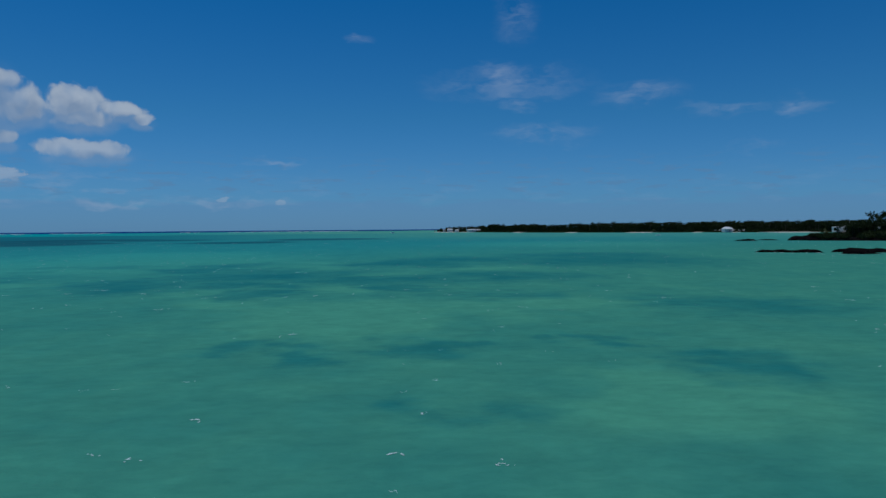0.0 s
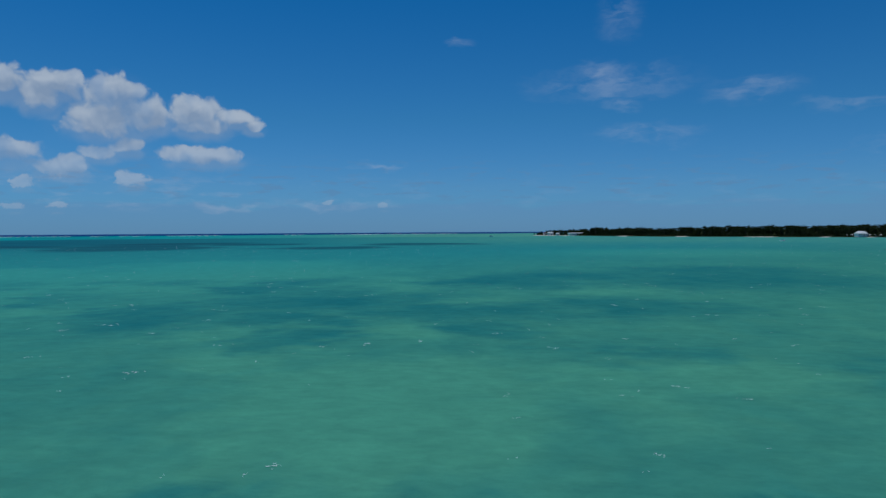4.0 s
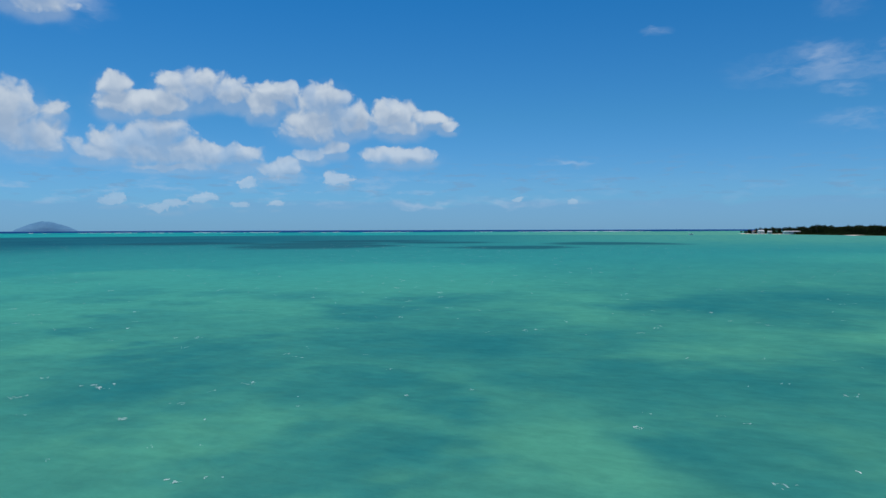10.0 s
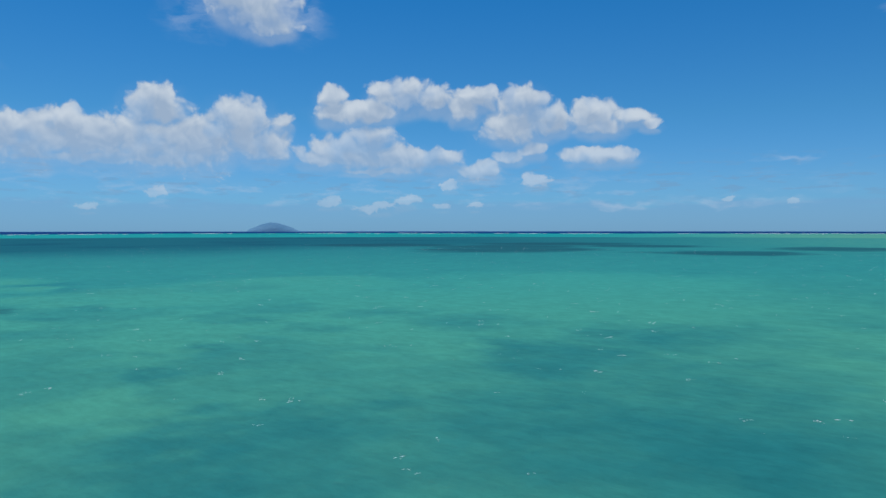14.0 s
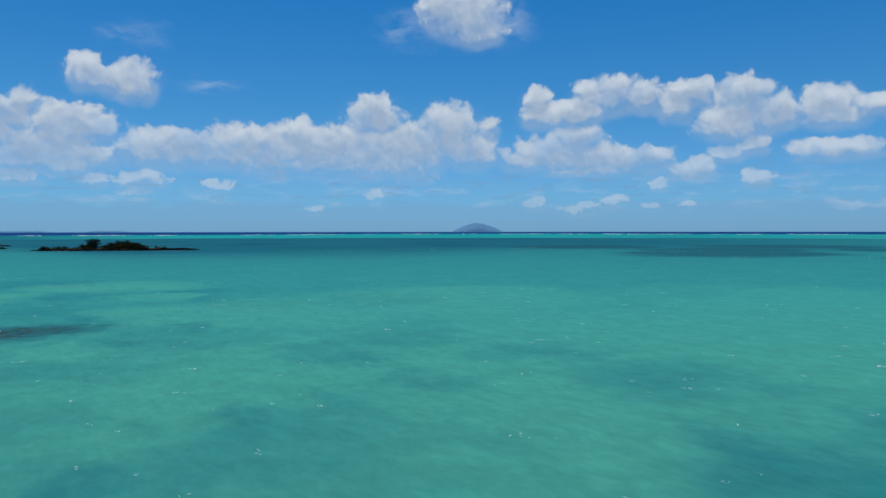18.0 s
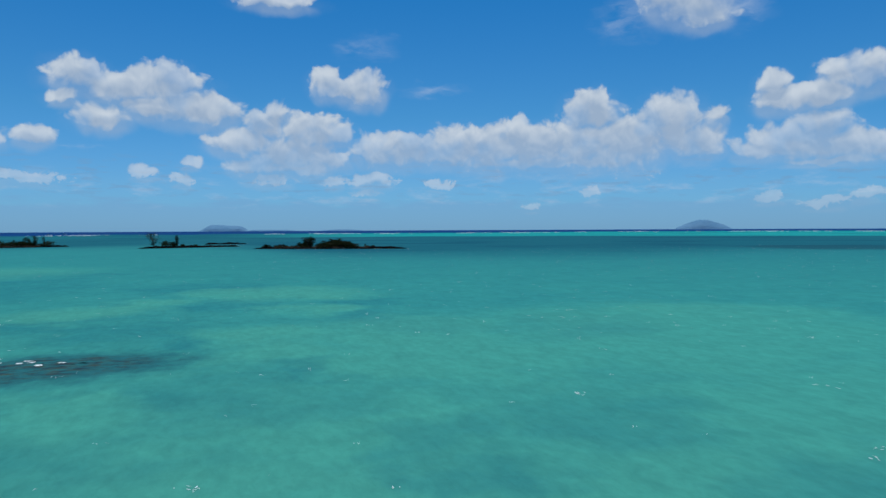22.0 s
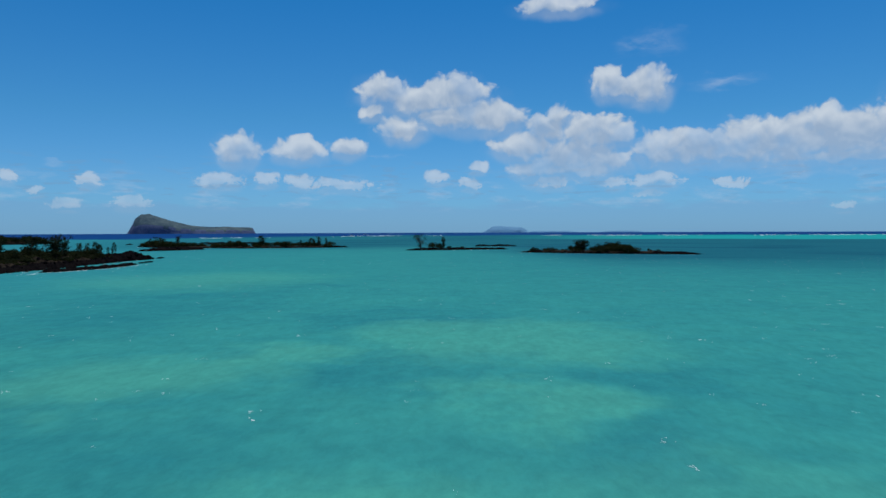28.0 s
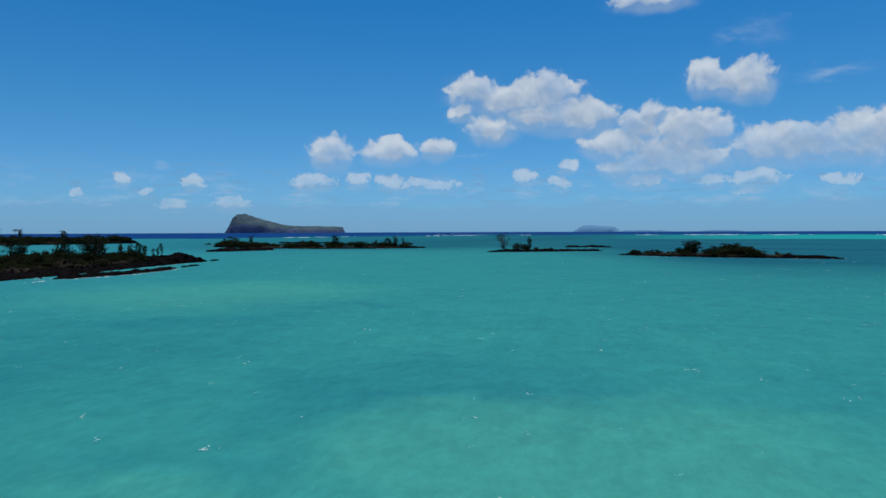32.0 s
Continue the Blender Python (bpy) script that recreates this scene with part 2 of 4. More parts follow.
def cloud_sector(near, thin):
    """The clouds of one stretch of the compass, laid over the plain sky."""
    w, given, give = grouped("clouds", (("Way", "NodeSocketVector"), ("Height", "NodeSocketFloat"), ("Sky", "NodeSocketColor")), "NodeSocketColor")
    p, el, plain = given[0], given[1], given[2]
    colour = plain
    if thin:
        drawn = w.vec("ADD", w.vec("SCALE", w.vec("SUBTRACT", w.noise(w.vec("MULTIPLY", p, (0.25, 0.7, 1)), 1.0, 3, 0.6, "2D", True), (0.5, 0.5, 0.5)), scale=2.2), p)
        least = None
        for a, e, ra, re in thin:
            d = w.vec("LENGTH", w.vec("MULTIPLY_ADD", drawn, (0.8 / ra, 0.8 / re, 0), (-0.8 * a / ra, -0.8 * e / re, 0)))
            least = d if least is None else w.math("MINIMUM", least, d)
        streak = w.noise(w.vec("MULTIPLY", drawn, (0.35, 0.9, 1)), 1.0, 5, 0.55, "2D")
        alpha = w.math("MULTIPLY", w.math("MULTIPLY", w.step(least, 1.3, 0.0), w.step(streak, 0.25, 0.85)), 0.45)
        colour = w.mix(alpha, colour, CLOUD_WISP)
    if near:
        wide = w.vec("SCALE", w.vec("SUBTRACT", w.noise(p, 0.5, 1, 0.5, "2D", True), (0.5, 0.5, 0.5)), scale=0.9)
        q = w.vec("ADD", p, wide)

        def body(at):
            least = None
            for a, e, ra, re in near:
                d = w.vec("LENGTH", w.vec("MULTIPLY_ADD", at, (1 / ra, 1 / re, 0), (-a / ra, -e / re, 0)))
                least = d if least is None else w.math("SMOOTH_MIN", least, d, 0.3)
            return least

        def billows(at):
            v = w.node("ShaderNodeTexVoronoi")
            v.voronoi_dimensions, v.feature, v.normalize = "2D", "SMOOTH_F1", True
            w.put(v.inputs["Vector"], at)
            v.inputs["Scale"].default_value, v.inputs["Detail"].default_value = 0.95, 2.0
            v.inputs["Roughness"].default_value, v.inputs["Smoothness"].default_value = 0.5, 0.6
            ragged = w.math("SUBTRACT", w.noise(at, 1.0, 2.5, 0.42, "2D"), 0.5)
            return w.math("ADD", w.math("MULTIPLY", w.math("SUBTRACT", 0.33, v.outputs["Distance"]), 1.25), w.math("MULTIPLY", ragged, 0.62))

        bump = billows(q)
        shaded = w.math("SUBTRACT", bump, billows(w.vec("ADD", q, (-0.12, 0.34, 0.0))))
        frayed = w.math("MULTIPLY", w.math("SUBTRACT", w.noise(w.vec("MULTIPLY", q, (1.0, 1.5, 1.0)), 2.4, 4, 0.62, "2D"), 0.5), w.step(el, 4.8, 4.0, 0.12, 1.7))
        thick = w.math("ADD", w.math("SUBTRACT", 1.36, body(q)), w.math("ADD", w.math("MULTIPLY", bump, 0.85), frayed))
        # what hangs over a place: tops are sharp and bright, bases soft and grey
        above = w.math("SUBTRACT", 1.28, body(w.vec("ADD", q, (0.1, 0.8, 0.0))))
        under = w.step(above, -0.25, 0.6)
        soft = w.math("SUBTRACT", 1.55, body(w.vec("ADD", p, (0.0, 0.35, 0.0))))
        veil = w.math("MULTIPLY", w.step(w.math("ADD", soft, w.math("MULTIPLY", w.math("SUBTRACT", w.noise(p, 0.6, 3, 0.5, "2D"), 0.5), 0.9)), -0.35, 0.7), w.step(under, 0.0, 0.7, 0.08, 0.48))
        alpha = w.math("MAXIMUM", w.step(thick, w.step(under, 0.0, 1.0, 0.02, -0.2), w.step(under, 0.0, 1.0, 0.42, 0.85)), veil)
        alpha = w.math("MULTIPLY", alpha, w.math("MULTIPLY", w.step(el, 1.0, 8.5, 0.30, 0.93), w.step(w.noise(p, 0.35, 3, 0.5, "2D"), 0.30, 0.55, 0.72, 1.0)))
        lit = w.math("ADD", w.step(above, -0.35, 0.8, 1.0, 0.10), w.math("MULTIPLY", shaded, 0.55))
        mottle = w.math("SUBTRACT", w.noise(w.vec("ADD", q, (3.0, 7.0, 0.0)), 0.55, 2, 0.5, "2D"), 0.5)
        lit = w.math("ADD", lit, w.math("MULTIPLY", mottle, 1.0), clamp=True)
        lit = w.math("MULTIPLY", lit, w.step(thick, -0.1, 0.8, 0.3, 1.0))
        colour = w.mix(alpha, colour, w.mix(lit, CLOUD_SHADE, CLOUD_LIT))
    give(colour)
    return w


def make_world():
    world = bpy.data.worlds.new("sky")
    scene.world = world
    world.use_nodes = True
    w = Net(world.node_tree)
    sky = w.node("ShaderNodeTexSky")
    sky.sky_type, sky.sun_disc = "NISHITA", False
    sky.sun_elevation, sky.sun_rotation = radians(SUN_EL), radians(-SUN_AZ)
    sky.air_density, sky.dust_density, sky.ozone_density, sky.altitude = AIR
    way = w.node("ShaderNodeTexCoord").outputs["Generated"]
    dx, dy, dz = w.split(way)
    az = w.math("MULTIPLY", w.math("ARCTAN2", w.math("MULTIPLY", dx, -1.0), dy), 57.2958)
    el = w.math("MULTIPLY", w.math("ARCSINE", dz), 57.2958)
    plain = w.vec("MULTIPLY", sky.outputs[0], w.ramp(w.math("MULTIPLY", el, 1 / 30), SKY_TINT))
    p = w.join(az, el)
    # a low band of far cloud over the horizon
    far = w.noise(w.vec("MULTIPLY", p, (0.22, 1.3, 1.0)), 1.0, 5, 0.6, "2D")
    band = w.math("MULTIPLY", w.step(w.math("ADD", el, w.math("MULTIPLY", w.math("SUBTRACT", far, 0.5), 2.2)), 2.5, 1.7), 0.36)
    plain = w.mix(band, plain, CLOUD_BAND)
    spot = w.noise(w.vec("MULTIPLY", p, (0.28, 1.1, 1.0)), 1.0, 6, 0.62, "2D")
    spot = w.math("MULTIPLY", w.step(spot, 0.50, 0.76), w.math("MULTIPLY", w.step(el, 1.4, 2.3), w.step(el, 5.5, 2.8)))
    plain = w.mix(w.math("MULTIPLY", w.math("MULTIPLY", spot, 0.32), w.step(az, 5.0, 35.0, 0.3, 1.0)), plain, CLOUD_WISP)

    thin = w.noise(w.vec("ADD", w.vec("MULTIPLY", p, (0.42, 2.4, 1.0)), (9.0, 4.0, 0.0)), 1.0, 4, 0.55, "2D")
    thin = w.math("MULTIPLY", w.step(thin, 0.54, 0.70), w.math("MULTIPLY", w.step(el, 1.8, 3.2), w.step(el, 6.5, 4.0)))
    plain = w.mix(w.math("MULTIPLY", thin, 0.40), plain, CLOUD_DUSK)

    def background(colour):
        n = w.node("ShaderNodeBackground")
        w.put(n.inputs[0], colour)
        n.inputs[1].default_value = SKY_STRENGTH
        return n.outputs[0]

    shader = background(plain)
    low = w.math("LESS_THAN", w.math("ABSOLUTE", w.math("SUBTRACT", el, 10.0)), 10.5)
    puffs = [e for group in CUMULUS.values() for e in group]
    wisps = [e for group in WISPS.values() for e in group]
    for first in range(-40, 130, 17):
        last = first + 17
        near = [e for e in puffs if e[0] + 1.6 * e[2] + 1.5 > first and e[0] - 1.6 * e[2] - 1.5 < last]
        thin = [e for e in wisps if e[0] + 1.6 * e[2] + 2 > first and e[0] - 1.6 * e[2] - 2 < last]
        if not near and not thin:
            continue
        colour = w.use(cloud_sector(near, thin), p, el, plain)
        inside = w.math("MULTIPLY", low, w.math("LESS_THAN", w.math("ABSOLUTE", w.math("SUBTRACT", az, first + 8.5)), 8.5))
        n = w.node("ShaderNodeMixShader")
        w.put(n.inputs[0], inside)
        w.put(n.inputs[1], shader)
        w.put(n.inputs[2], background(colour))
        shader = n.outputs[0]
    w.put(w.node("ShaderNodeOutputWorld").inputs[0], shader)


make_world()
sun = new("sun", bpy.data.lights.new("sun", "SUN"))
sun.data.energy, sun.data.angle, sun.data.color = SUN_POWER, radians(0.6), (1.0, 0.95, 0.88)
a, e = radians(SUN_AZ), radians(SUN_EL)
sun.matrix_world = look((-math.sin(a) * math.cos(e) * 200, math.cos(a) * math.cos(e) * 200, math.sin(e) * 200), (0, 0, 0))


# ---- materials ----
def material(name):
    m = bpy.data.materials.new(name)
    m.use_nodes = True
    return m, Net(m.node_tree)


def finish(net, colour, rough=0.8, bump=None, amount=0.3, reach=0.1, metal=0.0, spec=0.3):
    b = net.node("ShaderNodeBsdfPrincipled")
    net.put(b.inputs["Base Color"], colour if isinstance(colour, bpy.types.NodeSocket) else (*colour, 1.0))
    net.put(b.inputs["Roughness"], rough)
    b.inputs["Metallic"].default_value = metal
    b.inputs["Specular IOR Level"].default_value = spec
    if bump is not None:
        n = net.node("ShaderNodeBump")
        n.inputs["Strength"].default_value, n.inputs["Distance"].default_value = amount, reach
        net.put(n.inputs["Height"], bump)
        net.put(b.inputs["Normal"], n.outputs[0])
    net.put(net.node("ShaderNodeOutputMaterial").inputs[0], b.outputs[0])
    return b


def mottled(name, dark, light, scale, rough=0.85, spread=0.0, amount=0.4, reach=0.1, fine=None, spec=0.0):
    """A surface of two tones at two scales, with relief; spread: how far objects differ from one another."""
    m, n = material(name)
    at = n.node("ShaderNodeNewGeometry").outputs["Position"]
    big = n.noise(at, scale, 4, 0.6)
    small = n.noise(at, fine or scale * 7, 5, 0.65)
    f = n.math("ADD", n.math("MULTIPLY", n.step(big, 0.3, 0.7), 0.65), n.math("MULTIPLY", n.step(small, 0.3, 0.7), 0.35))
    colour = n.mix(f, dark, light)
    if spread:
        h = n.node("ShaderNodeHueSaturation")
        r = n.node("ShaderNodeObjectInfo").outputs["Random"]
        n.put(h.inputs["Hue"], n.math("ADD", 0.5 - 0.02 * spread, n.math("MULTIPLY", r, 0.04 * spread)))
        n.put(h.inputs["Value"], n.math("ADD", 1.0 - 0.4 * spread, n.math("MULTIPLY", r, 0.8 * spread)))
        n.put(h.inputs["Color"], colour)
        colour = h.outputs[0]
    finish(n, colour, rough, small, amount, reach, spec=spec)
    return m


def leaves(name, dark, light):
    """Foliage: each clump has a tone of its own, and lets some light through."""
    m, n = material(name)
    g = n.node("ShaderNodeNewGeometry")
    r = n.math("ADD", n.math("MULTIPLY", g.outputs["Random Per Island"], 0.6), n.math("MULTIPLY", n.node("ShaderNodeObjectInfo").outputs["Random"], 0.4))
    colour = n.mix(r, dark, light)
    d = n.node("ShaderNodeBsdfDiffuse")
    n.put(d.inputs[0], colour)
    t = n.node("ShaderNodeBsdfTranslucent")
    n.put(t.inputs[0], n.vec("MULTIPLY", colour, (1.1, 1.2, 0.5)))
    x = n.node("ShaderNodeMixShader")
    x.inputs[0].default_value = 0.2
    n.put(x.inputs[1], d.outputs[0])
    n.put(x.inputs[2], t.outputs[0])
    n.put(n.node("ShaderNodeOutputMaterial").inputs[0], x.outputs[0])
    return m


# weed beds and sand flats on the lagoon floor: x, y and reach
WEED_NORTH = [(6, 58, 20), (2, 29, 27), (-11, -72, 9), (-25, -104, 3), (-29, -26, 11), (-31, 36, 16), (-33, -94, 2), (-34, -60, 4), (-40, -94, 2), (-42, -111, 2), (-47, -30, 9), (-47, -46, 6), (-47, 21, 16), (-48, -96, 2), (-54, -15, 6), (-55, -93, 2), (-55, -31, 8), (-65, -55, 4), (-68, -42, 4), (-72, -40, 5), (-72, -19, 14), (-73, -5, 7), (-78, 1, 8), (-82, 18, 10), (-87, -40, 9), (-88, -3, 7), (-90, -31, 6), (-91, -36, 7), (-94, -1, 4)]
WEED_WESTWARD = [(-110, 14, 6), (-114, -29, 4), (-114, -15, 7), (-123, -3, 4), (-125, 14, 6), (-134, -3, 3), (-141, -25, 6), (-142, 9, 6), (-142, -4, 3), (-151, -15, 6), (-154, -17, 3), (-162, -6, 3), (-178, 27, 8), (-179, -22, 3), (-185, 6, 5), (-194, 3, 5), (-195, -26, 9), (-206, -39, 12), (-217, 8, 5), (-218, -15, 8), (-226, -6, 4), (-241, -57, 12), (-249, -12, 9), (-254, -22, 10), (-259, -57, 16), (-279, -63, 21), (-308, -62, 19)]
FLATS_NORTH = [(29, 202, 51), (-28, -1, 7), (-30, -110, 5), (-35, -72, 8), (-49, -18, 6), (-51, -71, 6), (-52, -82, 8), (-53, -77, 6), (-56, -51, 5), (-65, -66, 5), (-70, 5, 10), (-73, 24, 11), (-74, 11, 10), (-76, -52, 3), (-102, -37, 4), (-108, 45, 29), (-114, -2, 15), (-124, 56, 16), (-124, -24, 6), (-125, 1, 10), (-125, 16, 24), (-126, -16, 5), (-127, 83, 31), (-129, 32, 26)]
FLATS_WESTWARD = [(-138, -14, 16), (-150, -23, 4), (-153, 34, 12), (-155, -24, 4), (-157, -22, 3), (-162, 2, 6), (-166, 9, 11), (-169, 36, 22), (-170, -9, 7), (-176, 8, 6), (-180, 47, 14), (-182, 6, 10), (-182, -10, 6), (-206, -4, 5), (-212, -36, 7), (-213, -32, 7), (-219, -30, 3), (-225, -27, 5), (-227, 2, 4), (-232, -8, 9), (-235, -1, 11), (-240, -12, 7), (-324, -79, 26)]
HEADS = [(-280, 272, 42), (-262, 300, 30), (-159, 303, 36), (-122, 415, 45), (-318, 345, 48), (-335, 455, 60), (-250, 420, 40), (-420, 330, 50)]


def sea_material():
    """Lagoon water over sand, weed beds and coral; a deep blue sea beyond the outer reef."""
    m, n = material("lagoon_water")
    at = n.node("ShaderNodeNewGeometry").outputs["Position"]
    x, y, _ = n.split(at)
    flat = n.join(x, y)
    rel = n.vec("SUBTRACT", flat, (-80.0, -40.0, 0.0))
    r = n.vec("LENGTH", rel)
    rx, ry, _ = n.split(rel)
    az = n.math("MULTIPLY", n.math("ARCTAN2", n.math("MULTIPLY", rx, -1.0), ry), 57.2958)
    sway = n.noise(flat, 0.006, 4, 0.55)
    # distance of the outer reef by direction, in units of 5 km
    reef = n.ramp(n.math("MULTIPLY_ADD", az, 1 / 360, 0.5), REEF)
    over = n.math("SUBTRACT", r, n.math("MULTIPLY", reef, 5000.0))
    over = n.math("ADD", over, n.math("MULTIPLY", n.math("SUBTRACT", sway, 0.5), 900.0))
    deep = n.step(over, -60.0, 160.0)

    def patches(at, spots):
        """How far from the nearest of the spots, in shares of its reach."""
        g, given, give = grouped("patches", (("At", "NodeSocketVector"),), "NodeSocketFloat")
        least = None
        for cx, cy, reach in spots:
            d = g.math("MULTIPLY", g.vec("LENGTH", g.vec("SUBTRACT", given[0], (cx, cy, 0.0))), 1 / (1.25 * reach + 1.5))
            least = d if least is None else g.math("SMOOTH_MIN", least, d, 0.25)
        give(least)
        return n.use(g, at)

    def push(scale, detail, far):
        return n.vec("SCALE", n.vec("SUBTRACT", n.noise(flat, scale, detail, 0.6, "2D", True), (0.5, 0.5, 0.5)), scale=far)

    bent = n.vec("ADD", flat, n.vec("ADD", push(0.05, 3, 22.0), push(0.4, 4, 4.5)))
    shelly = n.vec("MULTIPLY", n.vec("ADD", flat, push(0.02, 2, 18.0)), (1.0, 0.62, 1.0))
    mid = n.noise(shelly, 0.07, 4, 0.55)
    small = n.noise(n.vec("MULTIPLY", flat, (1.0, 0.7, 1.0)), 0.17, 5, 0.62)
    weedy = n.math("MULTIPLY", n.step(n.math("MINIMUM", patches(bent, WEED_NORTH), patches(bent, WEED_WESTWARD)), 1.25, 0.35), n.step(n.math("MULTIPLY", x, -1.0), 120.0, 220.0, 0.48, 0.27))
    sandy = n.math("MULTIPLY", n.step(n.math("MINIMUM", patches(bent, FLATS_NORTH), patches(bent, FLATS_WESTWARD)), 1.3, 0.3), 0.42)
    bed = n.math("ADD", 0.36, n.math("MULTIPLY", n.math("SUBTRACT", mid, 0.5), 0.55))
    bed = n.math("ADD", bed, n.math("MULTIPLY", n.math("SUBTRACT", small, 0.5), 0.75))
    bed = n.math("ADD", bed, n.math("SUBTRACT", weedy, sandy), clamp=True)
    west = n.step(n.math("SUBTRACT", n.math("MULTIPLY", y, 0.8), x), -70.0, 250.0)
    sand = n.mix(west, SAND_EAST, SAND_WEST)
    weed = n.mix(west, WEED_EAST, WEED_WEST)
    colour = n.mix(bed, sand, weed)
    colour = n.mix(n.math("MULTIPLY", sandy, n.step(n.math("MULTIPLY", x, -1.0), 130.0, 220.0, 0.15, 0.85)), colour, PALE_FLAT)
    bluer = n.math("MULTIPLY", n.step(r, 120.0, 420.0, 0.0, 0.5), n.step(az, 100.0, 72.0, 0.25, 1.0))
    colour = n.mix(n.math("MULTIPLY", bluer, n.step(az, 0.0, 40.0, 0.4, 1.0)), colour, MIDDLE)
    colour = n.mix(n.math("MULTIPLY", n.step(az, 92.0, 118.0, 0.0, 0.45), n.step(r, 80.0, 160.0)), colour, BLUE_WATER)
    # further out: bands of deeper channel and pale shoal
    long = n.noise(flat, 0.0045, 4, 0.6)
    rw = n.math("ADD", r, n.math("MULTIPLY", n.math("SUBTRACT", long, 0.5), n.math("MULTIPLY", r, 0.5)))
    start = n.math("ADD", n.step(az, 40.0, 60.0, 420.0, 300.0), n.step(az, 76.0, 90.0, 0.0, 190.0))
    channel = n.step(n.math("SUBTRACT", rw, start), -40.0, 170.0)
    channel = n.math("MULTIPLY", channel, n.math("MULTIPLY", n.step(az, 4.0, 46.0), n.step(az, 128.0, 100.0)))
    stripe = n.noise(n.join(n.math("MULTIPLY", n.math("LOGARITHM", r, 2.0), 7.0), n.math("MULTIPLY", az, 0.07)), 1.0, 4, 0.6, "2D")
    colour = n.mix(n.math("MULTIPLY", channel, n.step(stripe, 0.30, 0.55, 1.0, 0.72)), colour, CHANNEL)
    rs = n.math("ADD", r, n.math("MULTIPLY", n.math("SUBTRACT", long, 0.5), 200.0))
    shoal = n.math("MULTIPLY", n.step(rs, 1060.0, 1120.0), n.step(stripe, 0.36, 0.44, 0.35, 1.0))
    colour = n.mix(n.math("MULTIPLY", shoal, n.step(az, 90.0, 74.0, 0.08, 1.0)), colour, n.mix(n.step(az, 2.0, 30.0), SHELF, SHOAL))
    shelf = n.math("MULTIPLY", n.step(r, 260.0, 700.0), n.step(az, 22.0, -8.0))
    colour = n.mix(n.math("MULTIPLY", shelf, n.step(mid, 0.75, 0.35, 0.25, 0.8)), colour, SHELF)
    # coral heads: separate dark blots on the lagoon floor
    heads = n.step(patches(n.vec("ADD", flat, n.vec("ADD", push(0.02, 4, 60.0), push(0.1, 3, 9.0))), HEADS), 1.05, 0.55)
    colour = n.mix(n.math("MULTIPLY", heads, 0.75), colour, CORAL)
    # the awash rock with its weed skirt
    d = n.vec("LENGTH", n.vec("MULTIPLY", n.vec("SUBTRACT", flat, (-170.5, -30.0, 0.0)), (1 / 7.5, 1 / 14.0, 0.0)))
    d = n.math("ADD", d, n.math("MULTIPLY", n.math("SUBTRACT", n.noise(flat, 0.25, 5, 0.65), 0.5), 1.3))
    colour = n.mix(n.math("MULTIPLY", n.step(d, 1.2, 0.55), 0.68), colour, CORAL)
    crust = n.noise(n.vec("MULTIPLY", flat, (1.5, 0.55, 1.0)), 0.8, 6, 0.7)
    colour = n.mix(n.math("MULTIPLY", n.step(d, 0.85, 0.35), n.step(crust, 0.42, 0.62)), colour, n.mix(n.step(n.noise(flat, 0.9, 4, 0.6), 0.4, 0.62), (0.020, 0.034, 0.048), (0.055, 0.066, 0.045)))
    colour = n.mix(deep, colour, DEEP)
    # wind streaks, and small waves' light and dark sides put into the colour
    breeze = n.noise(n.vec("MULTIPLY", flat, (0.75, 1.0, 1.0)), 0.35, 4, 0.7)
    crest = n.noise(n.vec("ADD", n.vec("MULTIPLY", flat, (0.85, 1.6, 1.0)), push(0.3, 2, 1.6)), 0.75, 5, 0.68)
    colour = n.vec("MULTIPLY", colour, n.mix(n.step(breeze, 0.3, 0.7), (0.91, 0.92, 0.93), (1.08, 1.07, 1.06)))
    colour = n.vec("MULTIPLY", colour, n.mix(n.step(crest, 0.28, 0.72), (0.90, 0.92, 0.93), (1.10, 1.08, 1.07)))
    ripple = n.math("ADD", n.math("MULTIPLY", crest, 0.9), n.math("MULTIPLY", n.noise(flat, 0.12, 3, 0.5), 1.6))
    b = n.node("ShaderNodeBump")
    b.inputs["Strength"].default_value, b.inputs["Distance"].default_value = 0.4, 0.5
    n.put(b.inputs["Height"], ripple)
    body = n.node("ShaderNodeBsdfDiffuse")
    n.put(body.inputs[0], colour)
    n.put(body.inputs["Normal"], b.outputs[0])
    gloss = n.node("ShaderNodeBsdfGlossy")
    gloss.inputs["Roughness"].default_value = 0.28
    gloss.inputs[0].default_value = (1, 1, 1, 1)
    n.put(gloss.inputs["Normal"], b.outputs[0])
    x = n.node("ShaderNodeMixShader")
    x.inputs[0].default_value = SEA_GLOSS
    n.put(x.inputs[1], body.outputs[0])
    n.put(x.inputs[2], gloss.outputs[0])
    n.put(n.node("ShaderNodeOutputMaterial").inputs[0], x.outputs[0])
    return m


def foam_material():
    """Thin foam: lacy, with the water showing through its holes."""
    m, n = material("sea_foam")
    at = n.node("ShaderNodeNewGeometry").outputs["Position"]
    holes = n.step(n.noise(at, 5.0, 4, 0.65), 0.36, 0.52)
    d = n.node("ShaderNodeBsdfDiffuse")
    n.put(d.inputs[0], n.mix(n.noise(at, 2.0, 3, 0.6), (0.68, 0.80, 0.79), (0.85, 0.92, 0.90)))
    x = n.node("ShaderNodeMixShader")
    n.put(x.inputs[0], holes)
    n.put(x.inputs[1], n.node("ShaderNodeBsdfTransparent").outputs[0])
    n.put(x.inputs[2], d.outputs[0])
    n.put(n.node("ShaderNodeOutputMaterial").inputs[0], x.outputs[0])
    return m


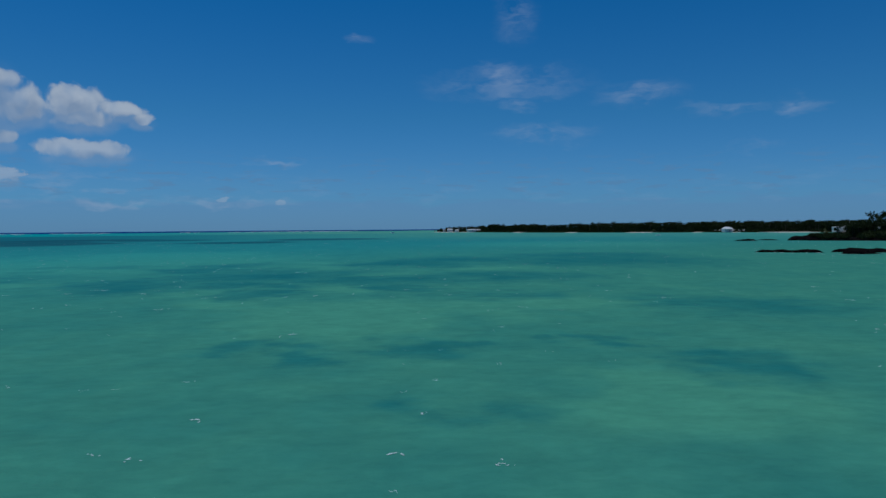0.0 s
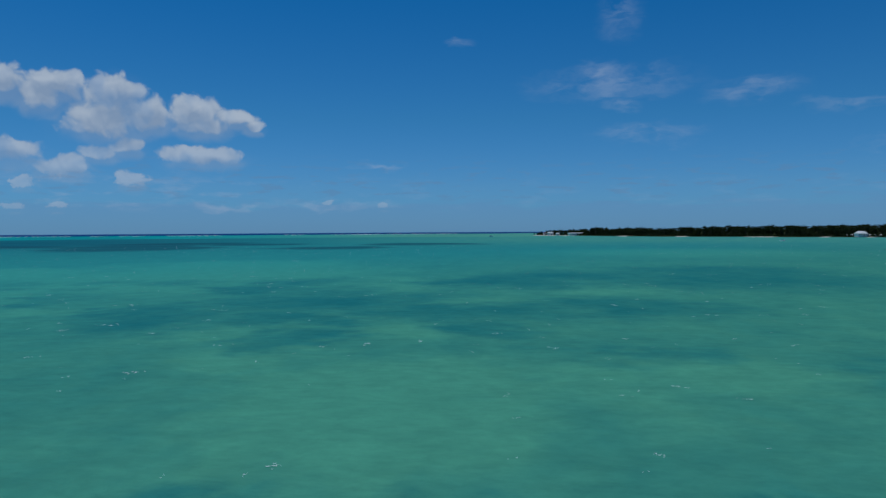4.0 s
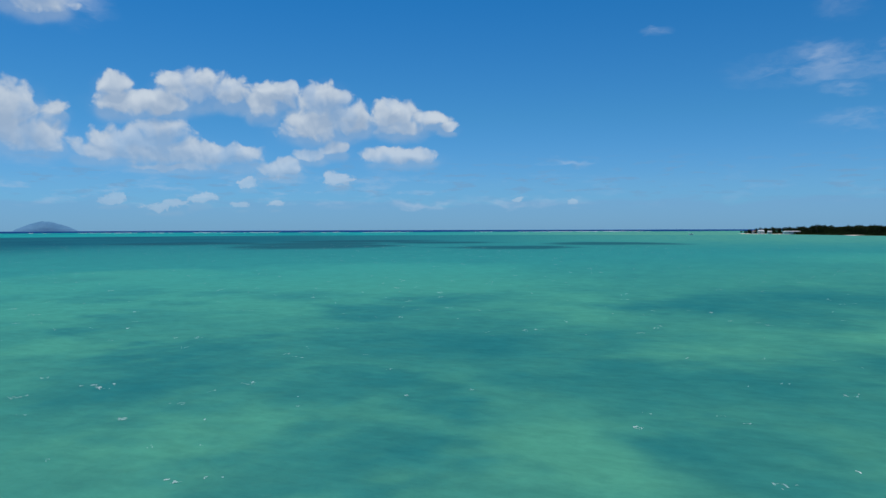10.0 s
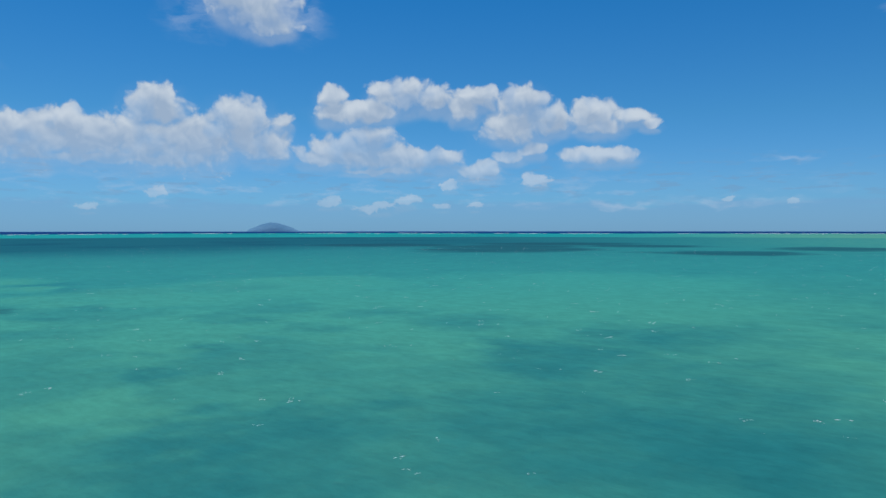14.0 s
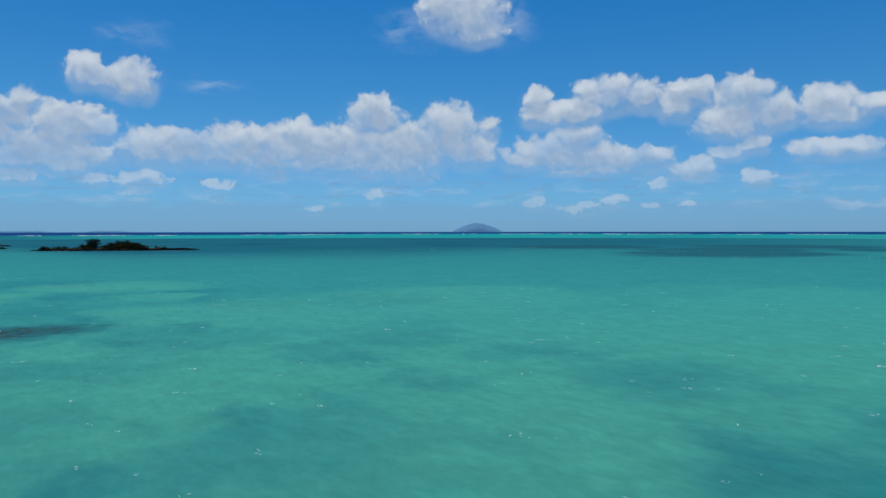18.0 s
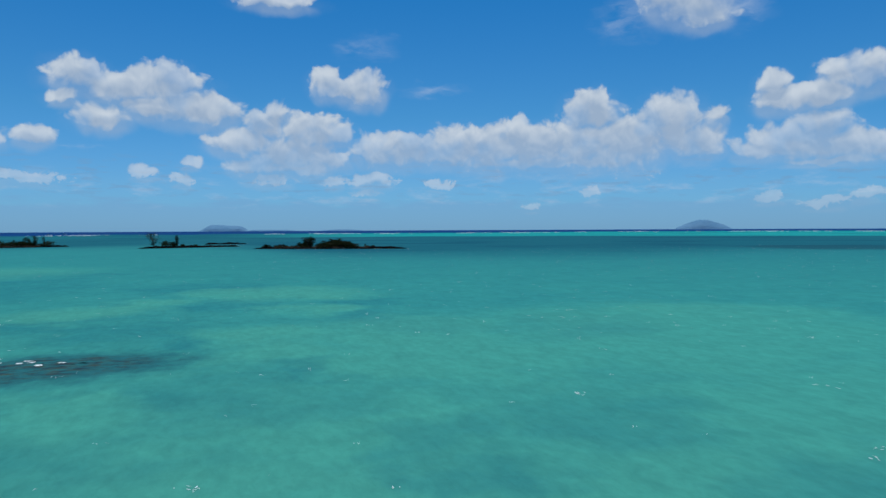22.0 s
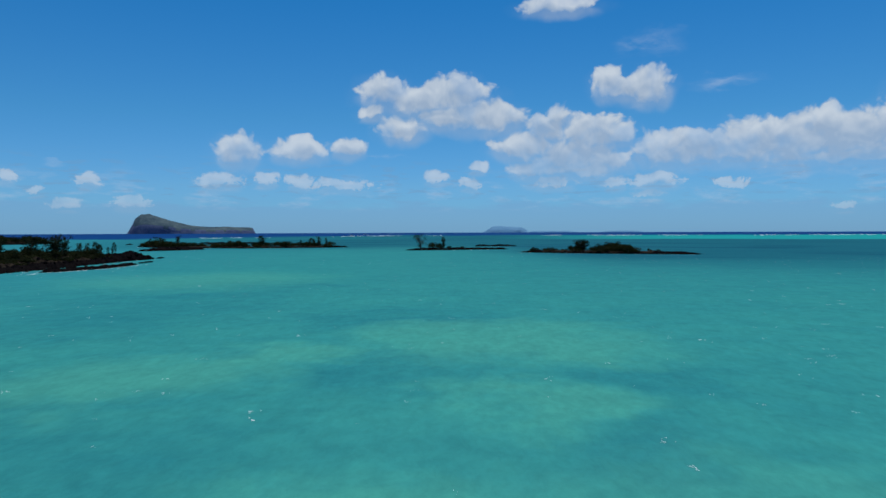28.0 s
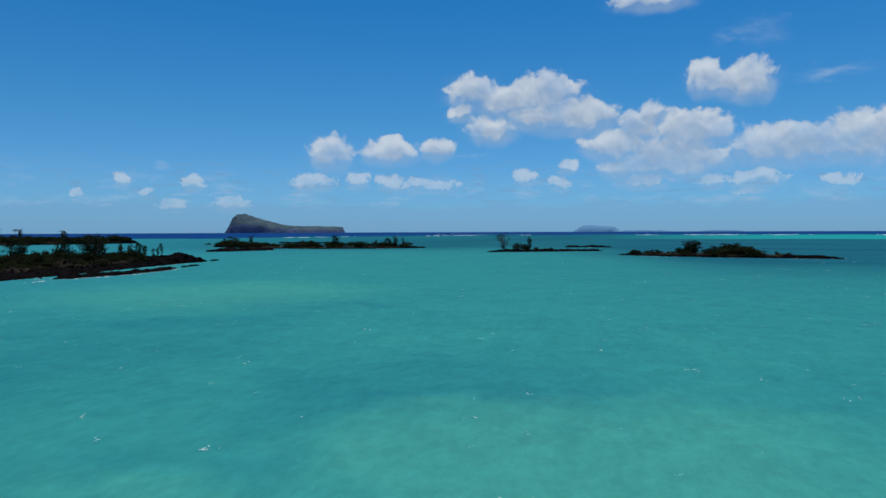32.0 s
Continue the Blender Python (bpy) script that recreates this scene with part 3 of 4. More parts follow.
SEA = sea_material()
FOAM = foam_material()
BASALT = mottled("basalt", (0.003, 0.003, 0.0035), (0.012, 0.0105, 0.0105), 0.35, 0.95, 0.5, 0.9, 0.4)
PALE_ROCK = mottled("weathered_rock", (0.05, 0.042, 0.04), (0.17, 0.14, 0.13), 0.5, 0.95, 0.5, 0.8, 0.3)
SOIL = mottled("scrub_ground", (0.010, 0.009, 0.007), (0.046, 0.036, 0.026), 0.12, 0.95, 0, 0.6, 0.3)
INLAND = mottled("wooded_ground", (0.02, 0.028, 0.012), (0.06, 0.065, 0.03), 0.02, 0.95, 0, 0.6, 0.5)
SAND = mottled("coral_sand", (0.52, 0.46, 0.36), (0.70, 0.64, 0.53), 0.08, 0.95)
BARK = mottled("bark", (0.05, 0.04, 0.032), (0.14, 0.115, 0.09), 1.5, 0.9, 0.4)
DEADWOOD = mottled("dead_wood", (0.10, 0.085, 0.07), (0.22, 0.19, 0.16), 2.0, 0.9)
NEEDLES = leaves("casuarina_foliage", (0.010, 0.016, 0.010), (0.038, 0.044, 0.024))
SCRUB = leaves("scrub_foliage", (0.010, 0.016, 0.008), (0.042, 0.046, 0.020))
WOODS = leaves("coast_foliage", (0.012, 0.022, 0.011), (0.04, 0.055, 0.024))
FROND = leaves("palm_foliage", (0.02, 0.04, 0.014), (0.06, 0.08, 0.03))
WHITE = mottled("white_render", (0.66, 0.65, 0.62), (0.80, 0.79, 0.76), 0.3, 0.7)
ROOF = mottled("pale_roof_sheet", (0.60, 0.60, 0.58), (0.76, 0.76, 0.74), 0.2, 0.5)
REDROOF = mottled("rust_roof", (0.22, 0.12, 0.08), (0.34, 0.20, 0.14), 0.2, 0.7)
THATCH = mottled("thatch", (0.16, 0.12, 0.07), (0.30, 0.23, 0.14), 0.6, 0.95)
GLASS = mottled("dark_window_glass", (0.02, 0.025, 0.03), (0.04, 0.05, 0.055), 0.3, 0.1, spec=0.6)
HULL = mottled("boat_gelcoat", (0.74, 0.75, 0.75), (0.82, 0.82, 0.81), 0.8, 0.25, spec=0.5)
BLUE = mottled("boat_blue_paint", (0.03, 0.10, 0.25), (0.05, 0.14, 0.32), 0.8, 0.35)
# cliff and scrub tones shifted to blue to stand in for distance haze
HAZED_ROCK = mottled("hazed_island_cliff", (0.06, 0.08, 0.15), (0.10, 0.13, 0.20), 0.012, 0.95, 0, 0.9, 8.0, 0.08)
HAZED_GREEN = mottled("hazed_island_scrub", (0.034, 0.064, 0.088), (0.10, 0.14, 0.145), 0.016, 0.95, 0, 0.7, 6.0, 0.05)
# blue air haze over the horizon islands, put into their base colour
HAZY = mottled("haze_tinted_island", (0.100, 0.235, 0.365), (0.135, 0.275, 0.405), 0.01, 1.0, 0, 0.6, 6.0, 0.05)


# ---- builders ----
def mesh(name, bm, mats):
    me = bpy.data.meshes.new(name)
    bm.to_mesh(me)
    bm.free()
    for m in mats if isinstance(mats, (list, tuple)) else (mats,):
        me.materials.append(m)
    return me


def part(name, bm, mats, parent=None, label="", smooth=False):
    """One mesh object from a bmesh (or a ready mesh), under a thing."""
    me = bm if isinstance(bm, bpy.types.Mesh) else mesh(name, bm, mats)
    if smooth:
        me.polygons.foreach_set("use_smooth", [True] * len(me.polygons))
    ob = new(name, me)
    if parent is not None:
        ob.parent = parent
    if label:
        tagged(ob, label)
    return ob


def raw(name, verts, faces, mats, slots=None):
    me = bpy.data.meshes.new(name)
    me.from_pydata(verts, [], faces)
    for m in mats if isinstance(mats, (list, tuple)) else (mats,):
        me.materials.append(m)
    if slots is not None:
        me.polygons.foreach_set("material_index", slots)
    me.update()
    return me


def bump3(x, y, z=0.0, octaves=4):
    return noise.fractal(Vector((x, y, z)), 1.0, 2.1, octaves)


def tube(bm, pts, radii, sides=6):
    """A tapering limb through points."""
    rings = []
    for i, p in enumerate(pts):
        p = Vector(p)
        way = (Vector(pts[min(i + 1, len(pts) - 1)]) - Vector(pts[max(i - 1, 0)])).normalized()
        turn = way.to_track_quat("Z", "Y").to_matrix()
        rings.append([bm.verts.new(p + turn @ Vector((math.cos(2 * math.pi * k / sides) * radii[i], math.sin(2 * math.pi * k / sides) * radii[i], 0))) for k in range(sides)])
    for u, v in zip(rings, rings[1:]):
        for k in range(sides):
            bm.faces.new((u[k], u[(k + 1) % sides], v[(k + 1) % sides], v[k]))
    bm.faces.new(rings[-1])


def block(bm, x0, y0, z0, x1, y1, z1):
    v = [bm.verts.new(q) for q in ((x0, y0, z0), (x1, y0, z0), (x1, y1, z0), (x0, y1, z0), (x0, y0, z1), (x1, y0, z1), (x1, y1, z1), (x0, y1, z1))]
    for f in ((3, 2, 1, 0), (4, 5, 6, 7), (0, 1, 5, 4), (1, 2, 6, 5), (2, 3, 7, 6), (3, 0, 4, 7)):
        bm.faces.new([v[k] for k in f])


# ---- sea ----
def swell(x, y):
    """The height of the short wind waves on the lagoon, dying away with distance."""
    r = math.hypot(x + 90, y + 20)
    if r > 420:
        return 0.0
    return (0.07 * noise.noise(Vector((x * 0.14, y * 0.22, 0.3))) + 0.05 * noise.noise(Vector((x * 0.31, y * 0.45, 4.3)))) * (1 - (r / 420) ** 2)


def make_sea():
    radii, around = [3.0], 400
    while radii[-1] < 4800:
        radii.append(radii[-1] * 1.03 + 0.4)
    radii.append(4950.0)
    turn = [(math.sin(2 * math.pi * k / around), math.cos(2 * math.pi * k / around)) for k in range(around)]
    verts, faces = [(-90.0, -20.0, swell(-90, -20))], []
    for q in radii:
        for u, v in turn:
            x, y = -90 + q * u, -20 + q * v
            verts.append((x, y, swell(x, y)))
    for k in range(around):
        faces.append((0, 1 + (k + 1) % around, 1 + k))
    for i in range(len(radii) - 1):
        s = 1 + i * around
        for k in range(around):
            j = (k + 1) % around
            faces.append((s + k, s + j, s + around + j, s + around + k))
    me = raw("water", verts, faces, SEA)
    me.polygons.foreach_set("use_smooth", [True] * len(me.polygons))
    tagged(new("water", me), "turquoise lagoon water with darker weed beds, blue sea beyond", "sea", kind="structure")


make_sea()


# ---- rock islets ----
def boulder_mesh(seed, mat=BASALT):
    bm = bmesh.new()
    bmesh.ops.create_icosphere(bm, subdivisions=2, radius=1.0)
    for v in bm.verts:
        d = v.co.normalized()
        v.co = d * (0.75 + 0.45 * bump3(d.x * 1.4 + seed * 7, d.y * 1.4, d.z * 1.4, 3))
        v.co.z *= 0.65
    return mesh("boulder", bm, mat)


BOULDERS = [boulder_mesh(k) for k in range(5)]
PALE_BOULDERS = [boulder_mesh(k + 9, PALE_ROCK) for k in range(3)]
SURF = []                              # places along the waterlines


class Spine:
    """A bent line with a half width at each point, on which land lies."""

    def __init__(self, pts):
        self.pts = [Vector(p[:2]) for p in pts]
        self.half = [p[2] for p in pts]
        self.at = [0.0]
        for u, v in zip(self.pts, self.pts[1:]):
            self.at.append(self.at[-1] + (v - u).length)

    def place(self, s, v):
        """The place at the share s of the length and v half widths to the side, and the half width there."""
        d = min(max(s, 0), 1) * self.at[-1]
        k = max(i for i in range(len(self.at) - 1) if self.at[i] <= d + 1e-9)
        f = (d - self.at[k]) / (self.at[k + 1] - self.at[k])
        p = self.pts[k].lerp(self.pts[k + 1], f)
        ways = [(self.pts[min(j + 1, len(self.pts) - 1)] - self.pts[max(j - 1, 0)]).normalized() for j in (k, k + 1)]
        way = ways[0].lerp(ways[1], f).normalized()
        half = self.half[k] + (self.half[k + 1] - self.half[k]) * f
        return p + Vector((-way.y, way.x)) * v * half, half


def relief(spine, s, v, height, seed, rough):
    p, half = spine.place(s, v)
    ends = min(1.0, min(s, 1 - s) * spine.at[-1] / max(1.6 * half, 3.0) + 0.02)
    body = (1 - abs(v) ** 2.2) * ends ** 0.6
    jag = bump3(p.x * 0.13 + seed, p.y * 0.13, 0, 4) * 0.7 + bump3(p.x * 0.45, p.y * 0.45, seed, 4) * 0.6 + bump3(p.x * 1.2, p.y * 1.2, seed + 3, 2) * 0.3
    z = height * body ** 0.7 if body > 0 else body * 1.5
    return p, z + rough * jag * (0.5 + 0.5 * max(body, 0)) - 0.25 + 0.15 * max(body, 0)


def islet(label, pts, height, seed, rough=0.9, step=1.3, stones=30, green=None, rows=18, top=0.55, reach=1.12, pale=0, surf=True):
    """A low lava islet: rough rock, soil on top where it is grown over, loose boulders along the shore."""
    spine = Spine(pts)
    n = max(10, int(spine.at[-1] / step))
    verts, faces, slots = [], [], []
    for i in range(n + 1):
        for j in range(rows + 1):
            p, z = relief(spine, i / n, (2 * j / rows - 1) * reach, height, seed, rough)
            verts.append((p.x, p.y, z))
    for i in range(n):
        for j in range(rows):
            k = i * (rows + 1) + j
            faces.append((k, k + rows + 1, k + rows + 2, k + 1))
            mid = sum(verts[q][2] for q in faces[-1]) / 4
            slots.append(1 if green and green[0] <= i / n <= green[1] and mid > height * top + 0.25 * bump3(i * 0.3, j * 0.5, seed) else 0)
    ob = tagged(new("islet", raw("islet", verts, faces, (BASALT, SOIL), slots)), label, "islet", kind="structure")
    rng = random.Random(seed)
    for _ in range(stones):
        s = rng.random()
        v = rng.choice((-1, 1)) * rng.uniform(0.55, 1.08)
        p, z = relief(spine, s, v, height, seed, rough)
        q = new("boulder", BOULDERS[rng.randrange(5)])
        q.parent = ob
        size = rng.uniform(0.3, 1.15) * (1.0 if height > 1.2 else 0.7)
        q.location, q.rotation_euler = (p.x, p.y, max(z, -0.25)), (0, 0, rng.uniform(0, 6.28))
        q.scale = (size * rng.uniform(0.8, 1.7), size, size * rng.uniform(0.7, 1.1))
    for _ in range(pale):
        p, z = relief(spine, rng.uniform(0.2, 0.7), rng.uniform(-0.95, 0.3) * rng.random(), height, seed, rough)
        q = new("boulder", PALE_BOULDERS[rng.randrange(3)])
        q.parent = ob
        size = rng.uniform(0.4, 1.1)
        q.location, q.rotation_euler = (p.x, p.y, z + 0.1), (0, 0, rng.uniform(0, 6.28))
        q.scale = (size * rng.uniform(0.9, 1.8), size, size * rng.uniform(0.7, 1.1))
    for i in range(int(spine.at[-1] / 1.1) if surf else 0):
        s = (i + rng.random()) * 1.1 / spine.at[-1]
        for side in (-1, 1):
            if bump3(i * 0.06 * side, 3.1, seed, 3) < -0.15:
                continue
            for k in range(24):
                p, z = relief(spine, min(s, 1.0), side * reach * (1 - k * 0.035), height, seed, rough)
                if z > -0.12:
                    SURF.append((p.x, p.y))
                    break
    return spine, lambda s, v: relief(spine, s, v, height, seed, rough)


# ---- plants ----
def clumps(bm, rng, centre, spread, count, size, droop=0.0):
    """Small leafy tufts strewn through an egg-shaped space."""
    for _ in range(count):
        d = Vector((rng.gauss(0, 1), rng.gauss(0, 1), rng.gauss(0, 1)))
        d = d.normalized() * rng.random() ** 0.4
        c = Vector(centre) + Vector((d.x * spread[0], d.y * spread[1], d.z * spread[2]))
        u = Vector((rng.gauss(0, 1), rng.gauss(0, 1), rng.gauss(0, 0.6) - droop)).normalized() * size * rng.uniform(0.6, 1.4)
        w = u.cross(Vector((rng.gauss(0, 1), rng.gauss(0, 1), rng.gauss(0, 1)))).normalized() * size * rng.uniform(0.25, 0.5)
        v = [bm.verts.new(q) for q in (c - u, c + w, c + u, c - w)]
        bm.faces.new(v)


def tree(name, label, category, seed, height, lean=0.0, spread=0.32, tufts=40, size=0.35, limbs=12, first=0.25, foliage=NEEDLES, droop=0.4, stems=1, trunk_mat=BARK):
    """A tree with tapering trunk and limbs and an open, ragged crown; it stands at the origin."""
    rng = random.Random(seed)
    root = tagged(new(name), label, category, "trees along the shore" if foliage is WOODS else "trees on the islets")
    wood, crown = bmesh.new(), bmesh.new()
    for stem in range(stems):
        off = Vector((rng.uniform(-1, 1), rng.uniform(-1, 1), 0)) * (0.12 * height if stems > 1 else 0)
        tall = height * (rng.uniform(0.7, 1.0) if stem else 1.0)
        bend = Vector((rng.uniform(-0.1, 0.1) + lean, rng.uniform(-0.12, 0.12), 0)) * tall
        spinepts = [off * 0.2 + off * f + bend * f * f + Vector((rng.uniform(-.02, .02) * tall, rng.uniform(-.02, .02) * tall, tall * f - 0.2)) for f in (0, 0.25, 0.5, 0.75, 1.0)]
        tube(wood, spinepts, [0.028 * tall * (1 - 0.9 * f) + 0.01 for f in (0, 0.25, 0.5, 0.75, 1.0)])
        for k in range(limbs):
            f = first + (1 - first) * (k + rng.random()) / limbs
            i = min(3, int(f * 4))
            base = spinepts[i].lerp(spinepts[i + 1], f * 4 - i)
            turn = rng.uniform(0, 6.28)
            out = spread * tall * (0.35 + 0.65 * math.sin(math.pi * min(1, 0.15 + 0.85 * (1.08 - f)))) * rng.uniform(0.45, 1.15)
            tip = base + Vector((math.cos(turn) * out, math.sin(turn) * out, rng.uniform(0.25, 0.8) * out))
            mid = base.lerp(tip, 0.5) + Vector((0, 0, 0.12 * out))
            tube(wood, [base, mid, tip], [0.010 * tall * (1.1 - f) + 0.012, 0.006 * tall * (1.1 - f) + 0.01, 0.008], 4)
            if tufts:
                clumps(crown, rng, base.lerp(tip, 0.75), (0.55 * out + 0.2, 0.55 * out + 0.2, 0.38 * out + 0.25), tufts, size, droop)
        if tufts:
            clumps(crown, rng, spinepts[-1], (0.05 * tall, 0.05 * tall, 0.09 * tall), tufts, size, droop)
    part("trunk", wood, trunk_mat, root)
    if tufts:
        part("crown", crown, foliage, root)
    else:
        crown.free()
    return root


def bush(label, seed, width, height, tufts=420, size=0.3, foliage=SCRUB):
    rng = random.Random(seed)
    root = tagged(new("bush"), label, "bush", "thickets along the shore" if foliage is WOODS else "bushes on the islets")
    wood, crown = bmesh.new(), bmesh.new()
    for k in range(7):
        turn, out = rng.uniform(0, 6.28), rng.uniform(0.1, 0.75) * width
        top = height * rng.uniform(0.55, 1.0) * (1 - 0.35 * (out / width) ** 2)
        tip = Vector((math.cos(turn) * out, math.sin(turn) * out, top * 0.72))
        tube(wood, [(0, 0, -0.2), tip * 0.5 + Vector((0, 0, 0.15 * height)), tip], [0.06, 0.045, 0.015], 4)
        clumps(crown, rng, tip * 0.85, (0.42 * width, 0.42 * width, 0.36 * height), tufts // 9, size)
    clumps(crown, rng, (0, 0, height * 0.3), (0.9 * width, 0.9 * width, 0.4 * height), tufts // 4, size)
    part("stems", wood, BARK, root)
    part("foliage", crown, foliage, root)
    return root


def palm(seed, height):
    rng = random.Random(seed)
    root = tagged(new("palm_tree"), "tall coconut palm with a ragged dark crown", "palm tree", "palms on the far point")
    wood = bmesh.new()
    bend = Vector((rng.uniform(-0.15, 0.15), rng.uniform(-0.15, 0.15), 0)) * height
    pts = [bend * f * f + Vector((0, 0, height * f - 0.3)) for f in (0, 0.3, 0.6, 0.85, 1.0)]
    tube(wood, pts, [0.24, 0.18, 0.15, 0.13, 0.11])
    part("trunk", wood, BARK, root)
    for k in range(13):
        turn, rise, long = 6.28 * k / 13 + rng.uniform(-.2, .2), rng.uniform(-0.15, 0.9), rng.uniform(2.6, 3.6)
        bm = bmesh.new()
        line = [pts[-1] + Vector((math.cos(turn) * long * f, math.sin(turn) * long * f, long * (rise * f - 0.95 * f * f))) for f in (0, 0.2, 0.4, 0.6, 0.8, 1.0)]
        tube(bm, line, [0.05, 0.045, 0.035, 0.03, 0.02, 0.01], 3)
        side = Vector((-math.sin(turn), math.cos(turn), 0))
        for i in range(5):
            for f in (0.0, 0.33, 0.66):
                b = line[i].lerp(line[i + 1], f)
                w = 0.75 * math.sin(math.pi * min(0.95, (i + f + 0.6) / 5.6)) + 0.15
                way = (line[i + 1] - line[i]).normalized()
                for s in (-1, 1):
                    tip = b + side * s * w + way * 0.35 * w + Vector((0, 0, -0.45 * w))
                    bm.faces.new([bm.verts.new(q) for q in (b, b + way * 0.16, tip)])
        part("frond", bm, FROND, root)
    return root


CASUARINA = "dark green windblown casuarina tree growing on black rock"
CASUARINAS = [tree("casuarina_tree", CASUARINA, "tree", 10 + k, 7.0, lean=(0.05, -0.08, 0.12)[k], stems=(1, 2, 2)[k], tufts=34, size=0.3, limbs=11) for k in range(3)]
SLIM = [tree("casuarina_tree", "slim young casuarina on black rock", "tree", 30 + k, 5.0, spread=0.2, tufts=26, size=0.26, limbs=9) for k in range(2)]
DEAD = tree("bare_tree", "leaning bare tree with few twigs on black rock", "tree", 41, 7.0, lean=-0.34, spread=0.52, tufts=9, size=0.26, limbs=18, first=0.12, stems=4, trunk_mat=DEADWOOD)
BUSHES = [bush("low dense green scrub bush on a rocky islet", 50 + k, (2.6, 3.2, 2.2, 3.8)[k], (2.2, 3.0, 3.2, 2.6)[k]) for k in range(4)]
PALMS = [palm(60 + k, (10.5, 8.5)[k]) for k in range(2)]
COAST = [tree("coast_tree", "dark green casuarina in the belt along the shore", "tree", 70 + k, 14.0, spread=(0.26, 0.34, 0.42)[k], tufts=26, size=1.0, limbs=12, first=0.12, foliage=WOODS) for k in range(3)]
COAST += [bush("dark green coastal thicket behind the beach", 80 + k, 6.0, 5.0, 260, 0.95, WOODS) for k in range(2)]
MODELS = CASUARINAS + SLIM + [DEAD] + BUSHES + PALMS + COAST
used = set()


def plant(model, x, y, z, scale=1.0, turn=0.0, wide=1.0):
    """The model itself at its first place, copies of it after that."""
    m = Matrix.Translation((x, y, z)) @ Matrix.Rotation(turn, 4, "Z")
    size = Vector((scale * wide, scale * wide, scale))
    if model.name not in used:
        used.add(model.name)
        model.matrix_basis = m
        ob = model
    else:
        ob = copy_thing(model, m)
    ob.scale = size
    return ob


def grow(land, rng, models, count, s, v, scale, wide=(0.9, 1.2)):
    """Strew plants over a stretch of an islet."""
    for _ in range(count):
        p, z = land(rng.uniform(*s), rng.uniform(*v))
        if z > 0.25:
            plant(rng.choice(models), p.x, p.y, z - 0.1, rng.uniform(*scale), rng.uniform(0, 6.28), rng.uniform(*wide))


def strew(name, label, land, rng, models, count, s, v, scale, wide=1.0, low=1.0):
    """Many plants that nobody could count, joined into one mesh: the foliage and the wood of each."""
    stock, mats = {}, []
    for ob in (c for model in models for c in model.children):
        me = ob.data
        co, loops = np.empty(len(me.vertices) * 3), np.empty(len(me.loops), dtype=np.int32)
        sizes = np.empty(len(me.polygons), dtype=np.int32)
        me.vertices.foreach_get("co", co)
        me.loops.foreach_get("vertex_index", loops)
        me.polygons.foreach_get("loop_total", sizes)
        if me.materials[0] not in mats:
            mats.append(me.materials[0])
        stock[ob.name] = (co.reshape(-1, 3), loops, sizes, mats.index(me.materials[0]))
    all_co, all_loops, all_sizes, all_slots, start = [], [], [], [], 0
    for _ in range(count):
        share = rng.random()
        p, z = land(s[0] + (s[1] - s[0]) * share, rng.uniform(*v))
        if z < 0.25:
            continue
        k, turn = rng.uniform(*scale) * (low + (1 - low) * min(1.0, share * 2.5)), rng.uniform(0, 6.28)
        m = np.array(Matrix.Translation((p.x, p.y, z - 0.2)) @ Matrix.Rotation(turn, 4, "Z") @ Matrix.Diagonal((k * wide, k * wide, k, 1)))
        for ob in rng.choice(models).children:
            co, loops, sizes, slot = stock[ob.name]
            all_co.append(co @ m[:3, :3].T + m[:3, 3])
            all_loops.append(loops + start)
            all_sizes.append(sizes)
            all_slots.append(np.full(len(sizes), slot, dtype=np.int32))
            start += len(co)
    co, loops, sizes = np.concatenate(all_co), np.concatenate(all_loops), np.concatenate(all_sizes)
    me = bpy.data.meshes.new(name)
    me.vertices.add(len(co))
    me.loops.add(len(loops))
    me.polygons.add(len(sizes))
    me.vertices.foreach_set("co", co.ravel())
    me.loops.foreach_set("vertex_index", loops.astype(np.int32))
    me.polygons.foreach_set("loop_start", np.concatenate(([0], np.cumsum(sizes)[:-1])).astype(np.int32))
    me.polygons.foreach_set("material_index", np.concatenate(all_slots))
    for mat in mats:
        me.materials.append(mat)
    me.update(calc_edges=True)
    me.validate()
    tagged(new(name, me), label, name.replace("_", " "), kind="stuff")


# ---- the islets of the lagoon ----
rng = random.Random(5)
spine, land = islet("low black lava islet with a green thicket on top", [(-547, 8, 6), (-534, 30, 10), (-524, 55, 11), (-514, 78, 7), (-507, 93, 4)], 1.3, 11, stones=80, green=(0.15, 0.75))
grow(land, rng, BUSHES, 14, (0.06, 0.28), (-0.6, 0.6), (0.45, 0.75))
grow(land, rng, BUSHES, 11, (0.29, 0.43), (-0.6, 0.6), (0.8, 1.15))
grow(land, rng, CASUARINAS, 4, (0.31, 0.41), (-0.3, 0.3), (0.6, 0.8), (1.3, 1.6))
grow(land, rng, BUSHES, 24, (0.47, 0.66), (-0.7, 0.7), (1.0, 1.45))
grow(land, rng, BUSHES, 7, (0.51, 0.61), (-0.3, 0.3), (1.5, 1.8))
grow(land, rng, BUSHES, 5, (0.67, 0.80), (-0.4, 0.4), (0.3, 0.5))

